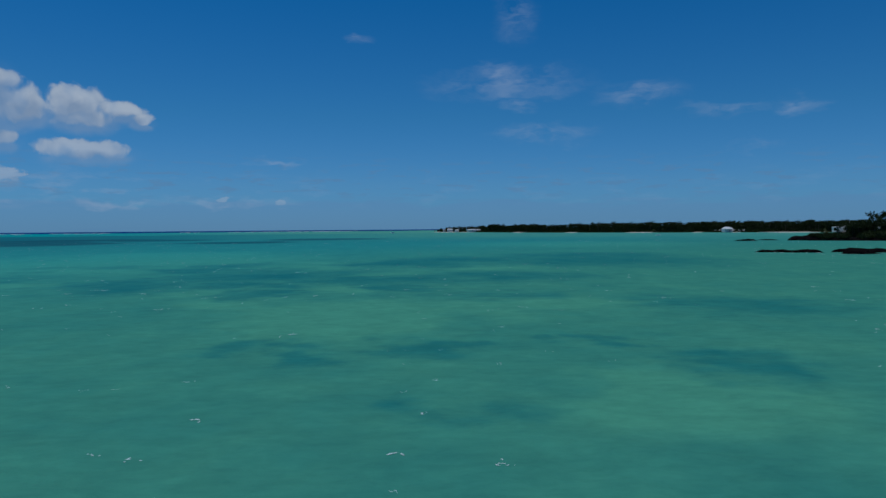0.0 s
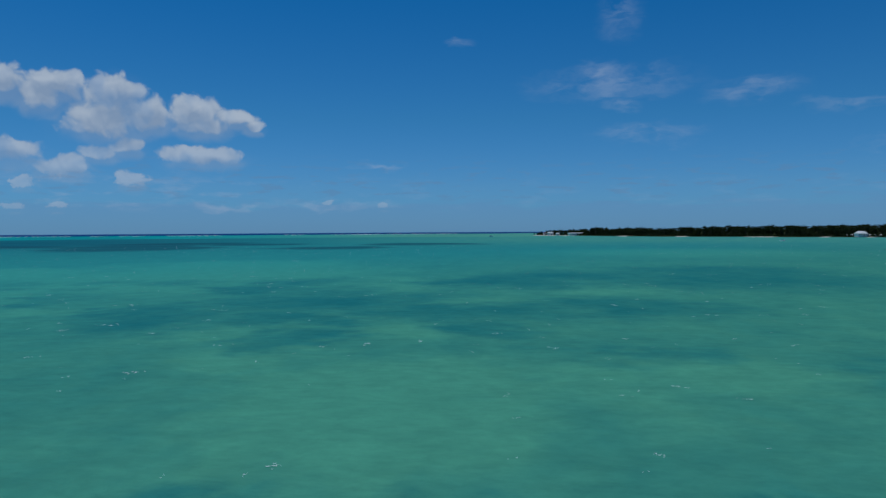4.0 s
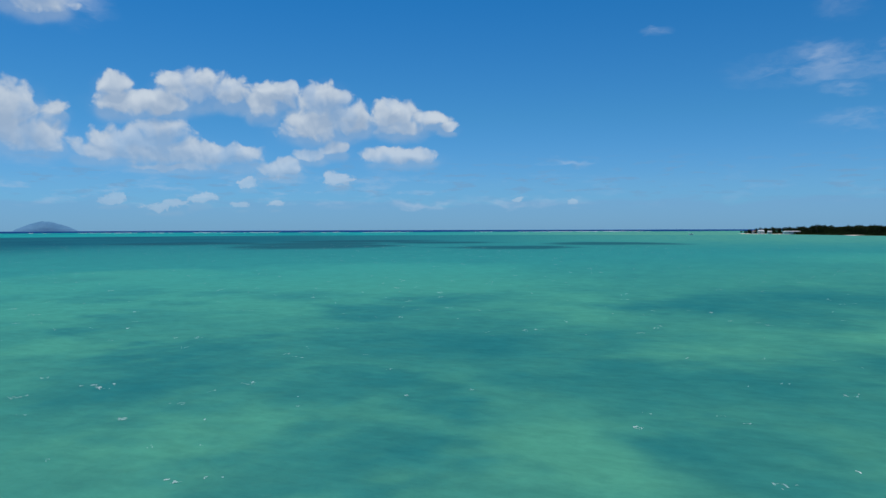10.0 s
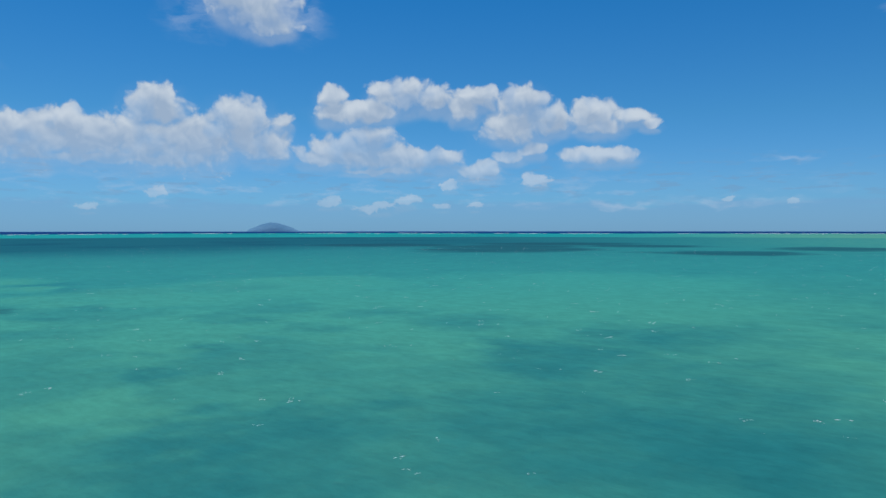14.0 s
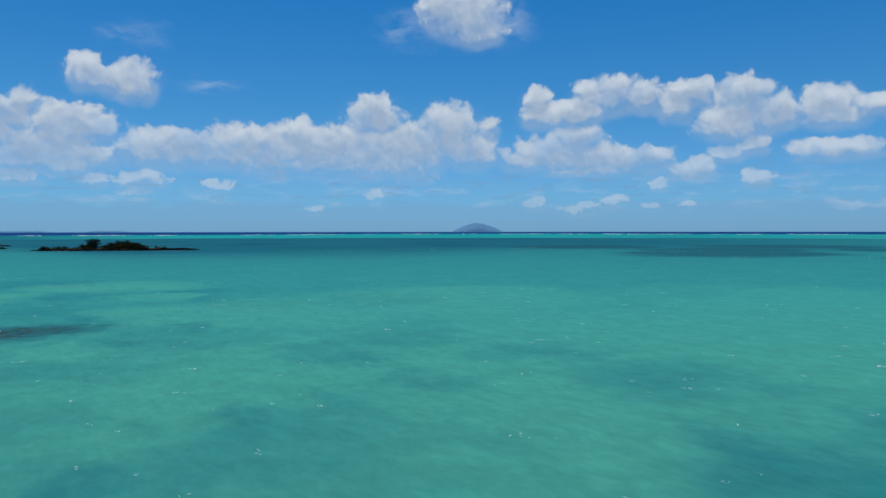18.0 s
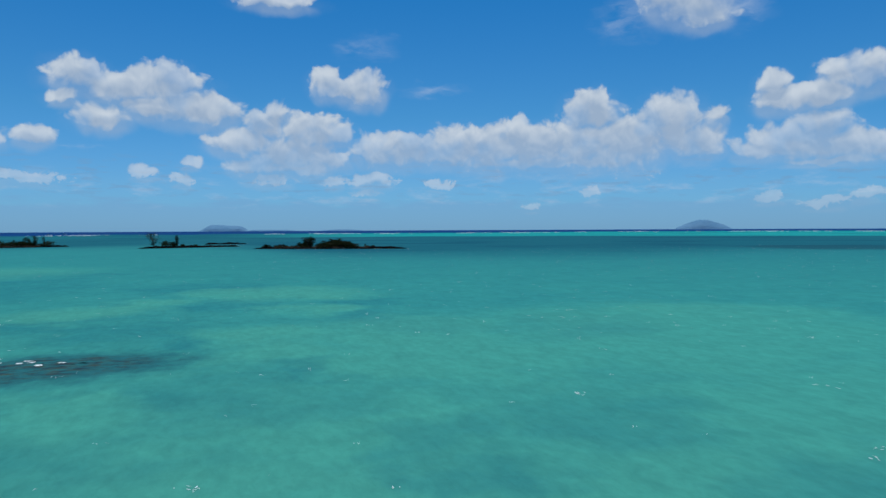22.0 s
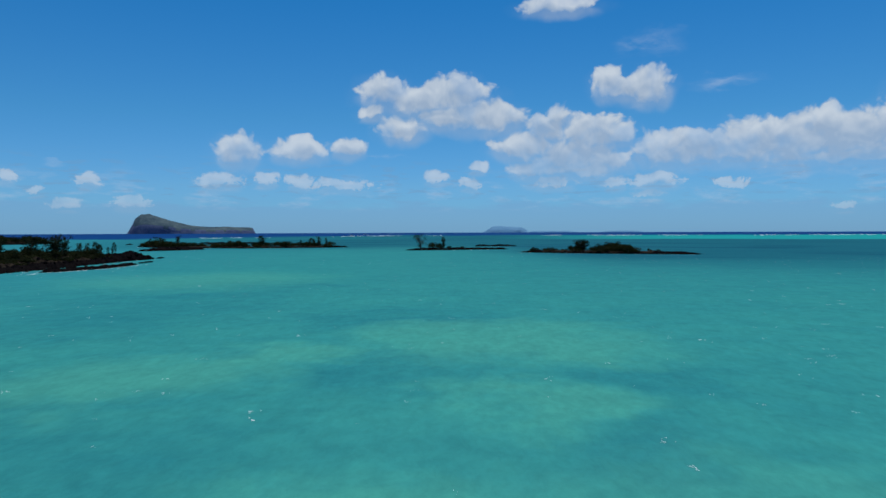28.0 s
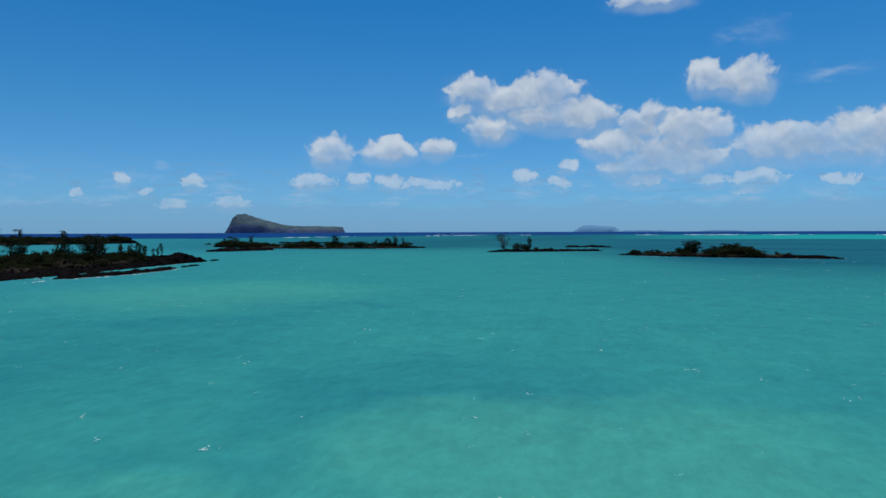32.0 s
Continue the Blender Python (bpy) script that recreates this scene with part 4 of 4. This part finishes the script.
spine, land = islet("narrow black lava islet with a few trees", [(-583, -62, 4), (-590, -45, 7), (-598, -25, 5), (-606, 0, 2.5)], 1.1, 12, stones=60)
for model, s, v, k in ((DEAD, 0.14, 0.0, 1.15), (BUSHES[1], 0.27, 0.2, 1.7), (BUSHES[0], 0.33, 0.0, 1.4), (SLIM[0], 0.35, -0.1, 1.3), (SLIM[1], 0.38, 0.3, 1.2), (BUSHES[2], 0.32, -0.2, 1.2), (BUSHES[0], 0.42, 0.0, 0.8), (BUSHES[3], 0.55, 0.1, 0.5)):
    p, z = land(s, v)
    plant(model, p.x, p.y, z - 0.15, k, s * 9)
islet("bare black rocks awash behind the islet", [(-690, -24, 2), (-694, -8, 3.5), (-692, 8, 2)], 1.2, 13, stones=16)

spine, land = islet("long black lava islet with a thicket and scattered trees", [(-694, -292, 3), (-672, -262, 9), (-652, -225, 8), (-645, -185, 12), (-655, -150, 11), (-668, -117, 3)], 1.2, 14, stones=50, green=(0.08, 0.9))
grow(land, rng, BUSHES, 34, (0.06, 0.38), (-0.6, 0.6), (1.1, 1.7))
grow(land, rng, CASUARINAS + SLIM, 9, (0.10, 0.34), (-0.4, 0.5), (0.7, 1.0))
grow(land, rng, BUSHES, 18, (0.36, 0.56), (-0.6, 0.5), (0.8, 1.2))
grow(land, rng, BUSHES, 40, (0.54, 0.95), (-0.7, 0.7), (1.1, 1.8))
grow(land, rng, CASUARINAS, 4, (0.64, 0.92), (-0.3, 0.4), (0.75, 1.0))
grow(land, rng, SLIM, 9, (0.80, 0.97), (-0.4, 0.4), (0.7, 1.15))
islet("black lava rocks standing out of shallow water", [(-567, -223, 3), (-580, -217, 6), (-594, -208, 5), (-608, -201, 2)], 1.9, 15, stones=30)
islet("thin bare line of black reef rock", [(-835, -305, 3), (-832, -270, 4), (-830, -235, 2)], 1.3, 16, step=2.0, stones=12)
islet("small black rock in the lagoon", [(-766, -338, 1.5), (-771, -342, 3), (-776, -349, 1.5)], 1.0, 17, stones=6)

spine, land = islet("rugged black lava point grown over with scrub and trees", [(-450, -157, 3), (-436, -159, 5), (-415, -162, 10), (-388, -168, 20), (-352, -178, 37), (-315, -210, 46), (-300, -262, 46)], 3.0, 18, rough=1.6, step=0.7, stones=330, green=(0.16, 1.0), rows=64, top=0.62, pale=90)
grow(land, rng, BUSHES, 100, (0.15, 0.62), (-0.75, 0.45), (0.55, 1.05))
strew("islet_scrub", "low dark scrub covering the lava point", land, rng, BUSHES, 360, (0.15, 0.75), (-0.8, 0.70), (0.3, 0.75), 1.25)
grow(land, rng, CASUARINAS, 7, (0.22, 0.31), (-0.5, 0.3), (0.8, 1.15))
grow(land, rng, SLIM, 12, (0.09, 0.19), (-0.5, 0.3), (0.6, 1.0))
grow(land, rng, CASUARINAS, 14, (0.36, 0.62), (-0.5, 0.3), (0.6, 0.9))
grow(land, rng, BUSHES, 46, (0.26, 0.60), (-0.5, 0.35), (0.8, 1.35))
islet("spit of black lava boulders with surf on its edge", [(-352, -138, 3), (-370, -135, 4), (-388, -135, 3), (-402, -137, 1.5)], 0.9, 19, stones=40)
for k, (x, y) in enumerate(((-457, -155.5), (-460, -156), (-411, -139), (-416, -140), (-419, -140))):
    b = tagged(new("boulder", BOULDERS[k]), "black lava boulder standing in shallow water", "boulder", "boulders off the point")
    b.location, b.scale = (x, y, 0.1), (2.2, 1.2, 0.9)

spine, land = islet("low green point across the channel with palms", [(-832, -457, 3), (-805, -476, 14), (-765, -505, 22), (-730, -548, 30), (-700, -620, 36)], 4.0, 20, step=2.6, stones=40, green=(0.05, 1.0), top=0.3)
strew("islet_scrub", "low green scrub covering the far point", land, rng, BUSHES, 190, (0.05, 0.95), (-0.75, 0.85), (1.1, 1.9), 1.5)
grow(land, rng, CASUARINAS, 5, (0.30, 0.8), (-0.3, 0.3), (1.0, 1.45))
for s, k in ((0.50, 1.0), (0.56, 1.1), (0.60, 1.15), (0.66, 1.0)):
    p, z = land(s, 0.1 if k > 1 else -0.2)
    plant(PALMS[int(s * 100) % 2], p.x, p.y, z, k, s * 40)

# ---- rocks and the wooded point by the eastern shore ----
EAST = 0.69                            # the size of the plan of the eastern shore


def eastward(pts, turn=-0.5):
    """Points of the plan of the eastern shore, laid out from the start of the walk."""
    c, s = math.cos(radians(turn)), math.sin(radians(turn))
    return [(-43.96 + EAST * (c * p[0] - s * p[1]), -143.70 + EAST * (s * p[0] + c * p[1]), *(EAST * q for q in p[2:])) for p in pts]


islet("flat black lava rocks lying in shallow water", eastward([(147, 310, 1.5), (156, 306, 4), (166, 300, 3), (172, 298, 1)]), 0.8, 21, stones=22)
islet("flat black lava ledge with surf along it", eastward([(176, 300, 1.5), (190, 296, 4), (212, 292, 7), (245, 288, 10), (290, 280, 10)]), 1.25, 22, stones=40)
islet("low black lava ledge awash", eastward([(170, 282, 1), (178, 279, 2), (184, 277, 1)]), 0.8, 23, stones=8)
islet("thin black rock awash near the bay", eastward([(240, 541, 1), (250, 538, 2), (258, 536, 1)]), 0.5, 24, stones=6)
islet("small black rock awash near the bay", eastward([(268, 562, 1), (276, 559, 2.2), (284, 556, 1)]), 0.7, 25, stones=6)
spine, land = islet("wooded point with a shore of black lava", eastward([(286, 546, 2), (305, 535, 8), (330, 530, 22), (370, 522, 40), (440, 515, 60), (560, 500, 80)]), 2.4, 26, step=2.0, stones=60, green=(0.2, 1.0), rows=30, top=0.3)
strew("thicket", "dark green thicket covering the wooded point", land, rng, COAST[3:], 250, (0.06, 0.75), (-0.8, 0.9), (0.62, 0.97), 1.2, 0.5)
grow(land, rng, COAST[:3], 26, (0.10, 0.25), (-0.6, 0.5), (0.35, 0.55))
grow(land, rng, COAST[:3], 56, (0.22, 0.60), (-0.7, 0.6), (0.62, 0.9))

# ---- the mainland with its belt of trees ----
SHORE = [(-14, 2035, 0), (40, 1960, 0), (98, 1870, 0), (150, 1740, 0), (200, 1620, 0), (255, 1540, 0), (315, 1462, 0), (380, 1395, 0), (440, 1335, 0), (500, 1290, 0), (545, 1235, 0), (590, 1180, 0), (640, 1120, 0), (700, 1000, 0), (760, 860, 0), (900, 700, 0)]
INWARD = Vector((0.83, 0.55))


def inland(s, d):
    """A place on the mainland, d metres in from the shore."""
    q, _ = COASTLINE.place(s, 0)
    q = q + INWARD * d * EAST
    rise = 0.5 + min(d, 60) * 0.024 + max(0, d - 60) * 0.0083
    if d <= 0:
        rise = 0.4 + d * 0.055
    return q, rise + 0.8 * bump3(q.x * 0.01, q.y * 0.01, 3) * min(1, max(d, 0) / 30)


COASTLINE = Spine(eastward(SHORE, -1.4))


def make_mainland():
    depths = (-22, -8, 0, 6, 14, 26, 45, 70, 120, 220, 400, 700, 1200)
    n, verts, faces = 110, [], []
    for i in range(n + 1):
        for d in depths:
            sway = 9 * bump3(i * 0.35, 1.7, 0, 3) * (1 if d < 200 else 0)
            q, z = inland(i / n, d)
            q = q + INWARD * sway
            verts.append((q.x, q.y, z))
    w = len(depths)
    slots = []
    for i in range(n):
        for j in range(w - 1):
            k = i * w + j
            faces.append((k, k + w, k + w + 1, k + 1))
            slots.append(1 if j < 4 and bump3(i * 0.23, 5.5, 0, 3) > 0.12 else 0)
    tagged(new("ground", raw("ground", verts, faces, (INLAND, SAND), slots)), "low wooded coast with a narrow pale sand beach", "coast", kind="structure")


make_mainland()
for _ in range(16):
    q, z = inland(rng.uniform(0.0, 0.05), rng.uniform(4, 30))
    plant(rng.choice(COAST[:3]), q.x, q.y, z - 0.2, rng.uniform(0.28, 0.45), rng.uniform(0, 6.28), 1.3)
for _ in range(250):
    s, d = rng.random() ** 0.9 * 0.9, 10 + 45 * rng.random() ** 1.4
    q, z = inland(s, d)
    tall = (0.82 + 0.34 * bump3(s * 26, 2.2, 0, 3) + rng.uniform(-0.16, 0.16)) * (0.7 + 0.3 * min(1, s / 0.2)) * 0.82
    plant(rng.choice(COAST[:3]), q.x, q.y, z - 0.2, tall, rng.uniform(0, 6.28), rng.uniform(1.0, 1.35))


def belt(s, v):
    q, z = inland(s, v)
    return q, z


strew("woods", "dark continuous woods behind the shore trees", belt, rng, COAST[:3], 520, (0.0, 0.95), (25, 110), (0.50, 0.78), 1.5, 0.75)
strew("woods", "dark woods on the rise behind the coast", belt, rng, COAST[:3], 260, (0.3, 1.0), (110, 460), (0.48, 0.76), 1.4)
strew("thicket", "dark green undergrowth along the beach", belt, rng, COAST[3:], 520, (0.0, 0.95), (4, 30), (0.52, 0.9), 1.35)


def drop_unused():
    for model in MODELS:
        if model.name not in used:
            for ob in (*model.children, model):
                bpy.data.objects.remove(ob)


drop_unused()


def house(label, x, y, z, long, deep, tall, turn, roof_mat, rise=1.6, openings=4):
    """A plain house with a ridged roof that overhangs, windows and a door."""
    root = tagged(new("house"), label, "house", "houses along the coast")
    root.matrix_basis = Matrix.Translation((x, y, z)) @ Matrix.Rotation(turn, 4, "Z")
    bm = bmesh.new()
    block(bm, -long / 2, -deep / 2, -1.0, long / 2, deep / 2, tall)
    part("wall", bm, WHITE, root)
    bm = bmesh.new()
    l, d = long / 2 + 0.6, deep / 2 + 0.6
    low = [bm.verts.new(q) for q in ((-l, -d, tall - 0.05), (l, -d, tall - 0.05), (l, d, tall - 0.05), (-l, d, tall - 0.05))]
    top = [bm.verts.new(q) for q in ((-l + d * 0.6, 0, tall + rise), (l - d * 0.6, 0, tall + rise))]
    for f in ((low[3], low[2], low[1], low[0]), (low[0], low[1], top[1], top[0]), (low[2], low[3], top[0], top[1]), (low[1], low[2], top[1]), (low[3], low[0], top[0])):
        bm.faces.new(f)
    part("roof", bm, roof_mat, root)
    for k in range(openings):
        cx = -long / 2 + long * (k + 0.5) / openings
        bm = bmesh.new()
        door = k == openings // 2
        block(bm, cx - 0.55, -deep / 2 - 0.06, 0.0 if door else 0.9, cx + 0.55, -deep / 2 + 0.05, 2.1)
        part("door" if door else "window", bm, GLASS, root)
    return root


for s, d, long, deep, tall, roof, rise, label in (
        (0.055, 16, 14, 9, 5.0, ROOF, 1.8, "white two-storey beach house with a pale roof"),
        (0.078, 13, 9, 7, 3.6, ROOF, 1.6, "white beach house with a pale roof"),
        (0.035, 22, 9, 7, 3.6, REDROOF, 1.6, "white beach house with a rusty roof"),
        (0.125, 16, 34, 9, 4.0, ROOF, 1.2, "long white building with a pale roof among trees"),
        (0.585, 18, 15, 10, 3.6, ROOF, 3.6, "white house with a bright pale roof behind the beach"),
        (0.70, 26, 24, 10, 5.0, ROOF, 1.2, "long pale hotel block among trees"),
        (0.735, 18, 11, 8, 5.0, WHITE, 0.8, "white house near the beach"),
        (0.765, 24, 10, 8, 3.2, THATCH, 3.0, "white house with a thatched roof")):
    q, z = inland(s, d - 18)
    house(label, q.x, q.y, z + 1.2, long * 0.72, deep * 0.72, max(2.8, tall * 0.78), 0.15, roof, rise * 0.72)
for k in range(11):
    q, z = inland(0.66 + 0.03 * k, 180 + 40 * (k % 4))
    house("white house on the rise behind the coast woods", q.x, q.y, z + 4.8, 6.5, 5, 3.4, 0.2 + 0.3 * k, (ROOF, WHITE, REDROOF)[k % 3], 1.2)


def parasol(x, y, z):
    root = tagged(new("beach_parasol"), "pale beach parasol on the sand", "parasol", "parasols on the beach")
    root.location = (x, y, z)
    bm = bmesh.new()
    tube(bm, [(0, 0, -0.3), (0, 0, 2.6)], [0.05, 0.04])
    part("pole", bm, BARK, root)
    bm = bmesh.new()
    rim = [bm.verts.new((1.7 * math.cos(k * 0.785), 1.7 * math.sin(k * 0.785), 2.1)) for k in range(8)]
    tip = bm.verts.new((0, 0, 2.8))
    for k in range(8):
        bm.faces.new((rim[k], rim[(k + 1) % 8], tip))
    bm.faces.new(rim[::-1])
    part("canopy", bm, WHITE, root)


for k in range(7):
    q, z = inland(0.57 + 0.0055 * k, 3)
    parasol(q.x, q.y, z)


# ---- islands on the horizon ----
def ridge_island(name, label, left, right, deep, profile, mats, seed, cliff=0.5, n=90, rows=22):
    """A far island between two shore points: its height along the length by profile(u), cliffs towards the sea."""
    a, b = Vector(left), Vector(right)
    way = (b - a).normalized()
    out = Vector((-way.y, way.x))
    verts, faces, slots = [], [], []
    for i in range(n + 1):
        u = i / n
        tall = profile(u)
        for j in range(rows + 1):
            v = 2 * j / rows - 1
            f = 1 - abs(v)
            z = tall * (min(1.0, f / 0.10) * cliff + (1 - cliff) * math.sin(min(1, f / 0.8) * math.pi / 2))
            p = a + (b - a) * u + out * v * deep * (0.55 + 0.45 * math.sin(math.pi * (0.1 + 0.8 * u)))
            jag = bump3(p.x * 0.012, p.y * 0.012, seed, 5)
            p = p + out * jag * 14 * abs(v)
            verts.append((p.x, p.y, max(-1.0, z + jag * 0.07 * tall + 2.0 * bump3(p.x * .05, p.y * .05, seed, 3)) if f > 0 else -2.0))
    for i in range(n):
        for j in range(rows):
            k = i * (rows + 1) + j
            f = (k, k + rows + 1, k + rows + 2, k + 1)
            faces.append(f)
            a1, b1 = Vector(verts[f[1]]) - Vector(verts[f[0]]), Vector(verts[f[3]]) - Vector(verts[f[0]])
            up = abs(a1.cross(b1).normalized().z) + 0.2 * bump3(i * 0.2, j * 0.4, seed, 3)
            high = min(verts[q][2] for q in f) / max(1.0, profile((i + 0.5) / n))
            slots.append(1 if up > 0.35 and high > 0.28 + 0.3 * bump3(i * 0.12, j * 0.2, seed, 3) and 0.05 < i / n < 0.975 else 0)
    me = raw(name, verts, faces, mats, slots)
    me.polygons.foreach_set("use_smooth", [True] * len(me.polygons))
    return tagged(new(name, me), label, "island", kind="structure")


def wedge(u):
    """A steep headland on one end, sloping to a flat-topped tail."""
    pts = ((0.0, 2), (0.03, 45), (0.06, 92), (0.10, 117), (0.15, 118), (0.25, 96), (0.36, 74), (0.46, 54), (0.56, 43), (0.75, 42), (0.93, 38), (0.985, 36), (1.0, 6))
    for (u0, z0), (u1, z1) in zip(pts, pts[1:]):
        if u <= u1:
            return z0 + (z1 - z0) * (u - u0) / (u1 - u0)
    return 2


ridge_island("far_island", "wedge-shaped island with a steep cliff and green slopes, tinted by blue haze", (-4218, -2250), (-4525, -1577), 190, wedge, (HAZED_ROCK, HAZED_GREEN), 3, 0.36, 130, 36)
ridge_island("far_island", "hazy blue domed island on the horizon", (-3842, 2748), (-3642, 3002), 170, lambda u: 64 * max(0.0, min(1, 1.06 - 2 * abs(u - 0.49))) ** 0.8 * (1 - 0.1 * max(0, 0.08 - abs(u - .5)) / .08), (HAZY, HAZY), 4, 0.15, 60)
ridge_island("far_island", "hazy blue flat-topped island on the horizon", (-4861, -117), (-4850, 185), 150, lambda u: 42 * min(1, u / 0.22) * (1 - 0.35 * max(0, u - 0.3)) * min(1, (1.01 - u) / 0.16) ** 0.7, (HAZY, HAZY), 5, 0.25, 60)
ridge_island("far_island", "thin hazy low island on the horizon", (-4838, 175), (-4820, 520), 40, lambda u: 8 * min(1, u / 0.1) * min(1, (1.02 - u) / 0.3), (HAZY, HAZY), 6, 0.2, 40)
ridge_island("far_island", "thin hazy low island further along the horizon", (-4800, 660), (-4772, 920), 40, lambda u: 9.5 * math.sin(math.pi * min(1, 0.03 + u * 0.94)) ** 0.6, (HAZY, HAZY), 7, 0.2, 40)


# ---- the awash reef ----
def make_reef():
    spine, land = islet("dark weedy reef rock just awash in the lagoon", [(-169, -21, 1.0), (-171.5, -25, 2.0), (-172, -30, 2.6), (-171, -37, 2.8), (-170, -46, 1.5)], 0.03, 27, rough=0.21, step=0.4, stones=0, rows=26, surf=False)


make_reef()


# ---- foam ----
def fleck(verts, faces, rng, x, y, long, wide, turn):
    """A low ragged cushion of foam."""
    k, s = 7, len(verts)
    for i in range(k):
        f = 6.283 * i / k
        q = rng.uniform(0.55, 1.15)
        px, py = long * q * math.cos(f), wide * q * math.sin(f)
        fx, fy = x + px * math.cos(turn) - py * math.sin(turn), y + px * math.sin(turn) + py * math.cos(turn)
        verts.append((fx, fy, swell(fx, fy) + 0.03))
    verts.append((x, y, swell(x, y) + 0.045 + 0.05 * wide))
    for i in range(k):
        faces.append((s + i, s + (i + 1) % k, s + k))


def make_foam():
    rng = random.Random(9)
    verts, faces = [], []
    for _ in range(6000):
        x, y = rng.uniform(-480, 150), rng.uniform(-180, 330)
        turn = rng.gauss(0.3, 0.5)
        size = 0.045 + 0.085 * rng.random() ** 2 + 0.13 * rng.random() ** 12
        for _ in range(rng.randrange(2, 8)):
            fleck(verts, faces, rng, x + rng.gauss(0, 2.2 * size), y + rng.gauss(0, 2.2 * size), size * rng.uniform(0.5, 1.8), size * rng.uniform(0.15, 0.40), turn + rng.gauss(0, 0.5))
    tagged(new("foam_flecks", raw("foam_flecks", verts, faces, FOAM)), "small white wind-blown foam flecks on the lagoon", "foam", kind="stuff")
    verts, faces = [], []
    for k in range(len(REEF) - 1):
        (u0, r0), (u1, r1) = REEF[k], REEF[k + 1]
        a0, a1 = (u0 - 0.5) * 360, (u1 - 0.5) * 360
        if a1 < 8 or a0 > 104:
            continue
        for i in range(int((a1 - a0) * 5)):
            f = i / max(1, int((a1 - a0) * 5))
            az, dist = radians(a0 + (a1 - a0) * f), (r0 + (r1 - r0) * f) * 5000
            if bump3(f * 9 + k * 3.3, 0.5, 0, 3) < 0.05:
                continue
            dist += rng.gauss(0, 45) - 30
            for _ in range(3):
                fleck(verts, faces, rng, -80 - math.sin(az) * dist + rng.gauss(0, 12), -40 + math.cos(az) * dist + rng.gauss(0, 12), rng.uniform(2, 10), rng.uniform(0.4, 1.8), az + rng.gauss(0, 0.3))
    for v in range(7, len(verts), 8):
        x, y, z = verts[v]
        verts[v] = (x, y, rng.uniform(0.3, 1.0))
    tagged(new("breakers", raw("breakers", verts, faces, FOAM)), "broken white surf line along the outer reef", "surf", kind="stuff")
    verts, faces = [], []
    for (x0, y0), (x1, y1), n in (((-338, -137), (-372, -131), 46), ((-372, -131), (-402, -134), 26), ((-173, -28), (-175, -36), 9), (*eastward([(176, 288), (215, 283)]), 22), (*eastward([(150, 303), (172, 294)]), 12)):
        for _ in range(n):
            f = rng.random()
            fleck(verts, faces, rng, x0 + (x1 - x0) * f + rng.gauss(0, 0.8), y0 + (y1 - y0) * f + rng.gauss(0, 0.8), rng.uniform(0.2, 0.9), rng.uniform(0.1, 0.5), rng.uniform(0, 3))
    for x, y in SURF:
        for _ in range(2):
            fleck(verts, faces, rng, x + rng.gauss(0, 0.5), y + rng.gauss(0, 0.5), rng.uniform(0.25, 0.8), rng.uniform(0.08, 0.28), rng.uniform(0, 3))
    tagged(new("shore_foam", raw("shore_foam", verts, faces, FOAM)), "white surf washing round the black rocks", "foam", kind="stuff")


make_foam()


# ---- boats ----
def boat(label, x, y, long, turn, cabin=True):
    root = tagged(new("boat"), label, "boat", "boats on the water")
    root.matrix_basis = Matrix.Translation((x, y, 0)) @ Matrix.Rotation(turn, 4, "Z")
    bm, rings, wide = bmesh.new(), [], long * 0.16
    for f in (-0.5, -0.25, 0.0, 0.25, 0.42, 0.5):
        half = wide * (1.0 if f < 0.1 else max(0.04, 1 - ((f - 0.1) / 0.4) ** 2))
        top = long * 0.11 + max(0, f) ** 2 * long * 0.22
        rings.append([bm.verts.new((f * long + (0.06 * long if f > 0.4 and abs(v) == 1 else 0), half * v, z)) for v, z in ((-1, top), (-0.75, 0.0), (0, -0.3), (0.75, 0.0), (1, top))])
    for u, v in zip(rings, rings[1:]):
        for k in range(4):
            bm.faces.new((u[k], v[k], v[k + 1], u[k + 1]))
        bm.faces.new((u[4], v[4], v[0], u[0]))
    bm.faces.new(rings[0])
    bm.faces.new(rings[-1][::-1])
    part("hull", bm, HULL, root)
    bm = bmesh.new()
    block(bm, -0.48 * long, -wide * 1.02, long * 0.06, 0.1 * long, wide * 1.02, long * 0.08)
    part("rubbing_strake", bm, BLUE, root)
    if cabin:
        bm = bmesh.new()
        block(bm, -0.15 * long, -wide * 0.7, long * 0.1, 0.15 * long, wide * 0.7, long * 0.25)
        part("cabin", bm, HULL, root)
        bm = bmesh.new()
        block(bm, -0.16 * long, -wide * 0.72, long * 0.17, 0.155 * long, wide * 0.72, long * 0.215)
        part("window", bm, GLASS, root)
        bm = bmesh.new()
        block(bm, -0.3 * long, -wide * 0.8, long * 0.27, 0.17 * long, wide * 0.8, long * 0.285)
        part("canopy", bm, HULL, root)
    return root


boat("white motorboat running outside the lagoon islets", -1965, -393, 13, 1.9)
boat("white motorboat far out on the blue water", -2320, -425, 15, 1.4)
boat("white motorboat off the wooded headland", *eastward([(-110, 1735)], -1.4)[0], 8, 2.6)
boat("small white boat moored in the bay", *eastward([(300, 922)], -1.0)[0], 5.5, 0.6, False)
for k, (s, d) in enumerate(((0.66, -60), (0.72, -45), (0.79, -38))):
    q, _ = inland(s, d)
    boat("small white boat moored off the beach", q.x, q.y, 5.0, 0.5 + k, False)
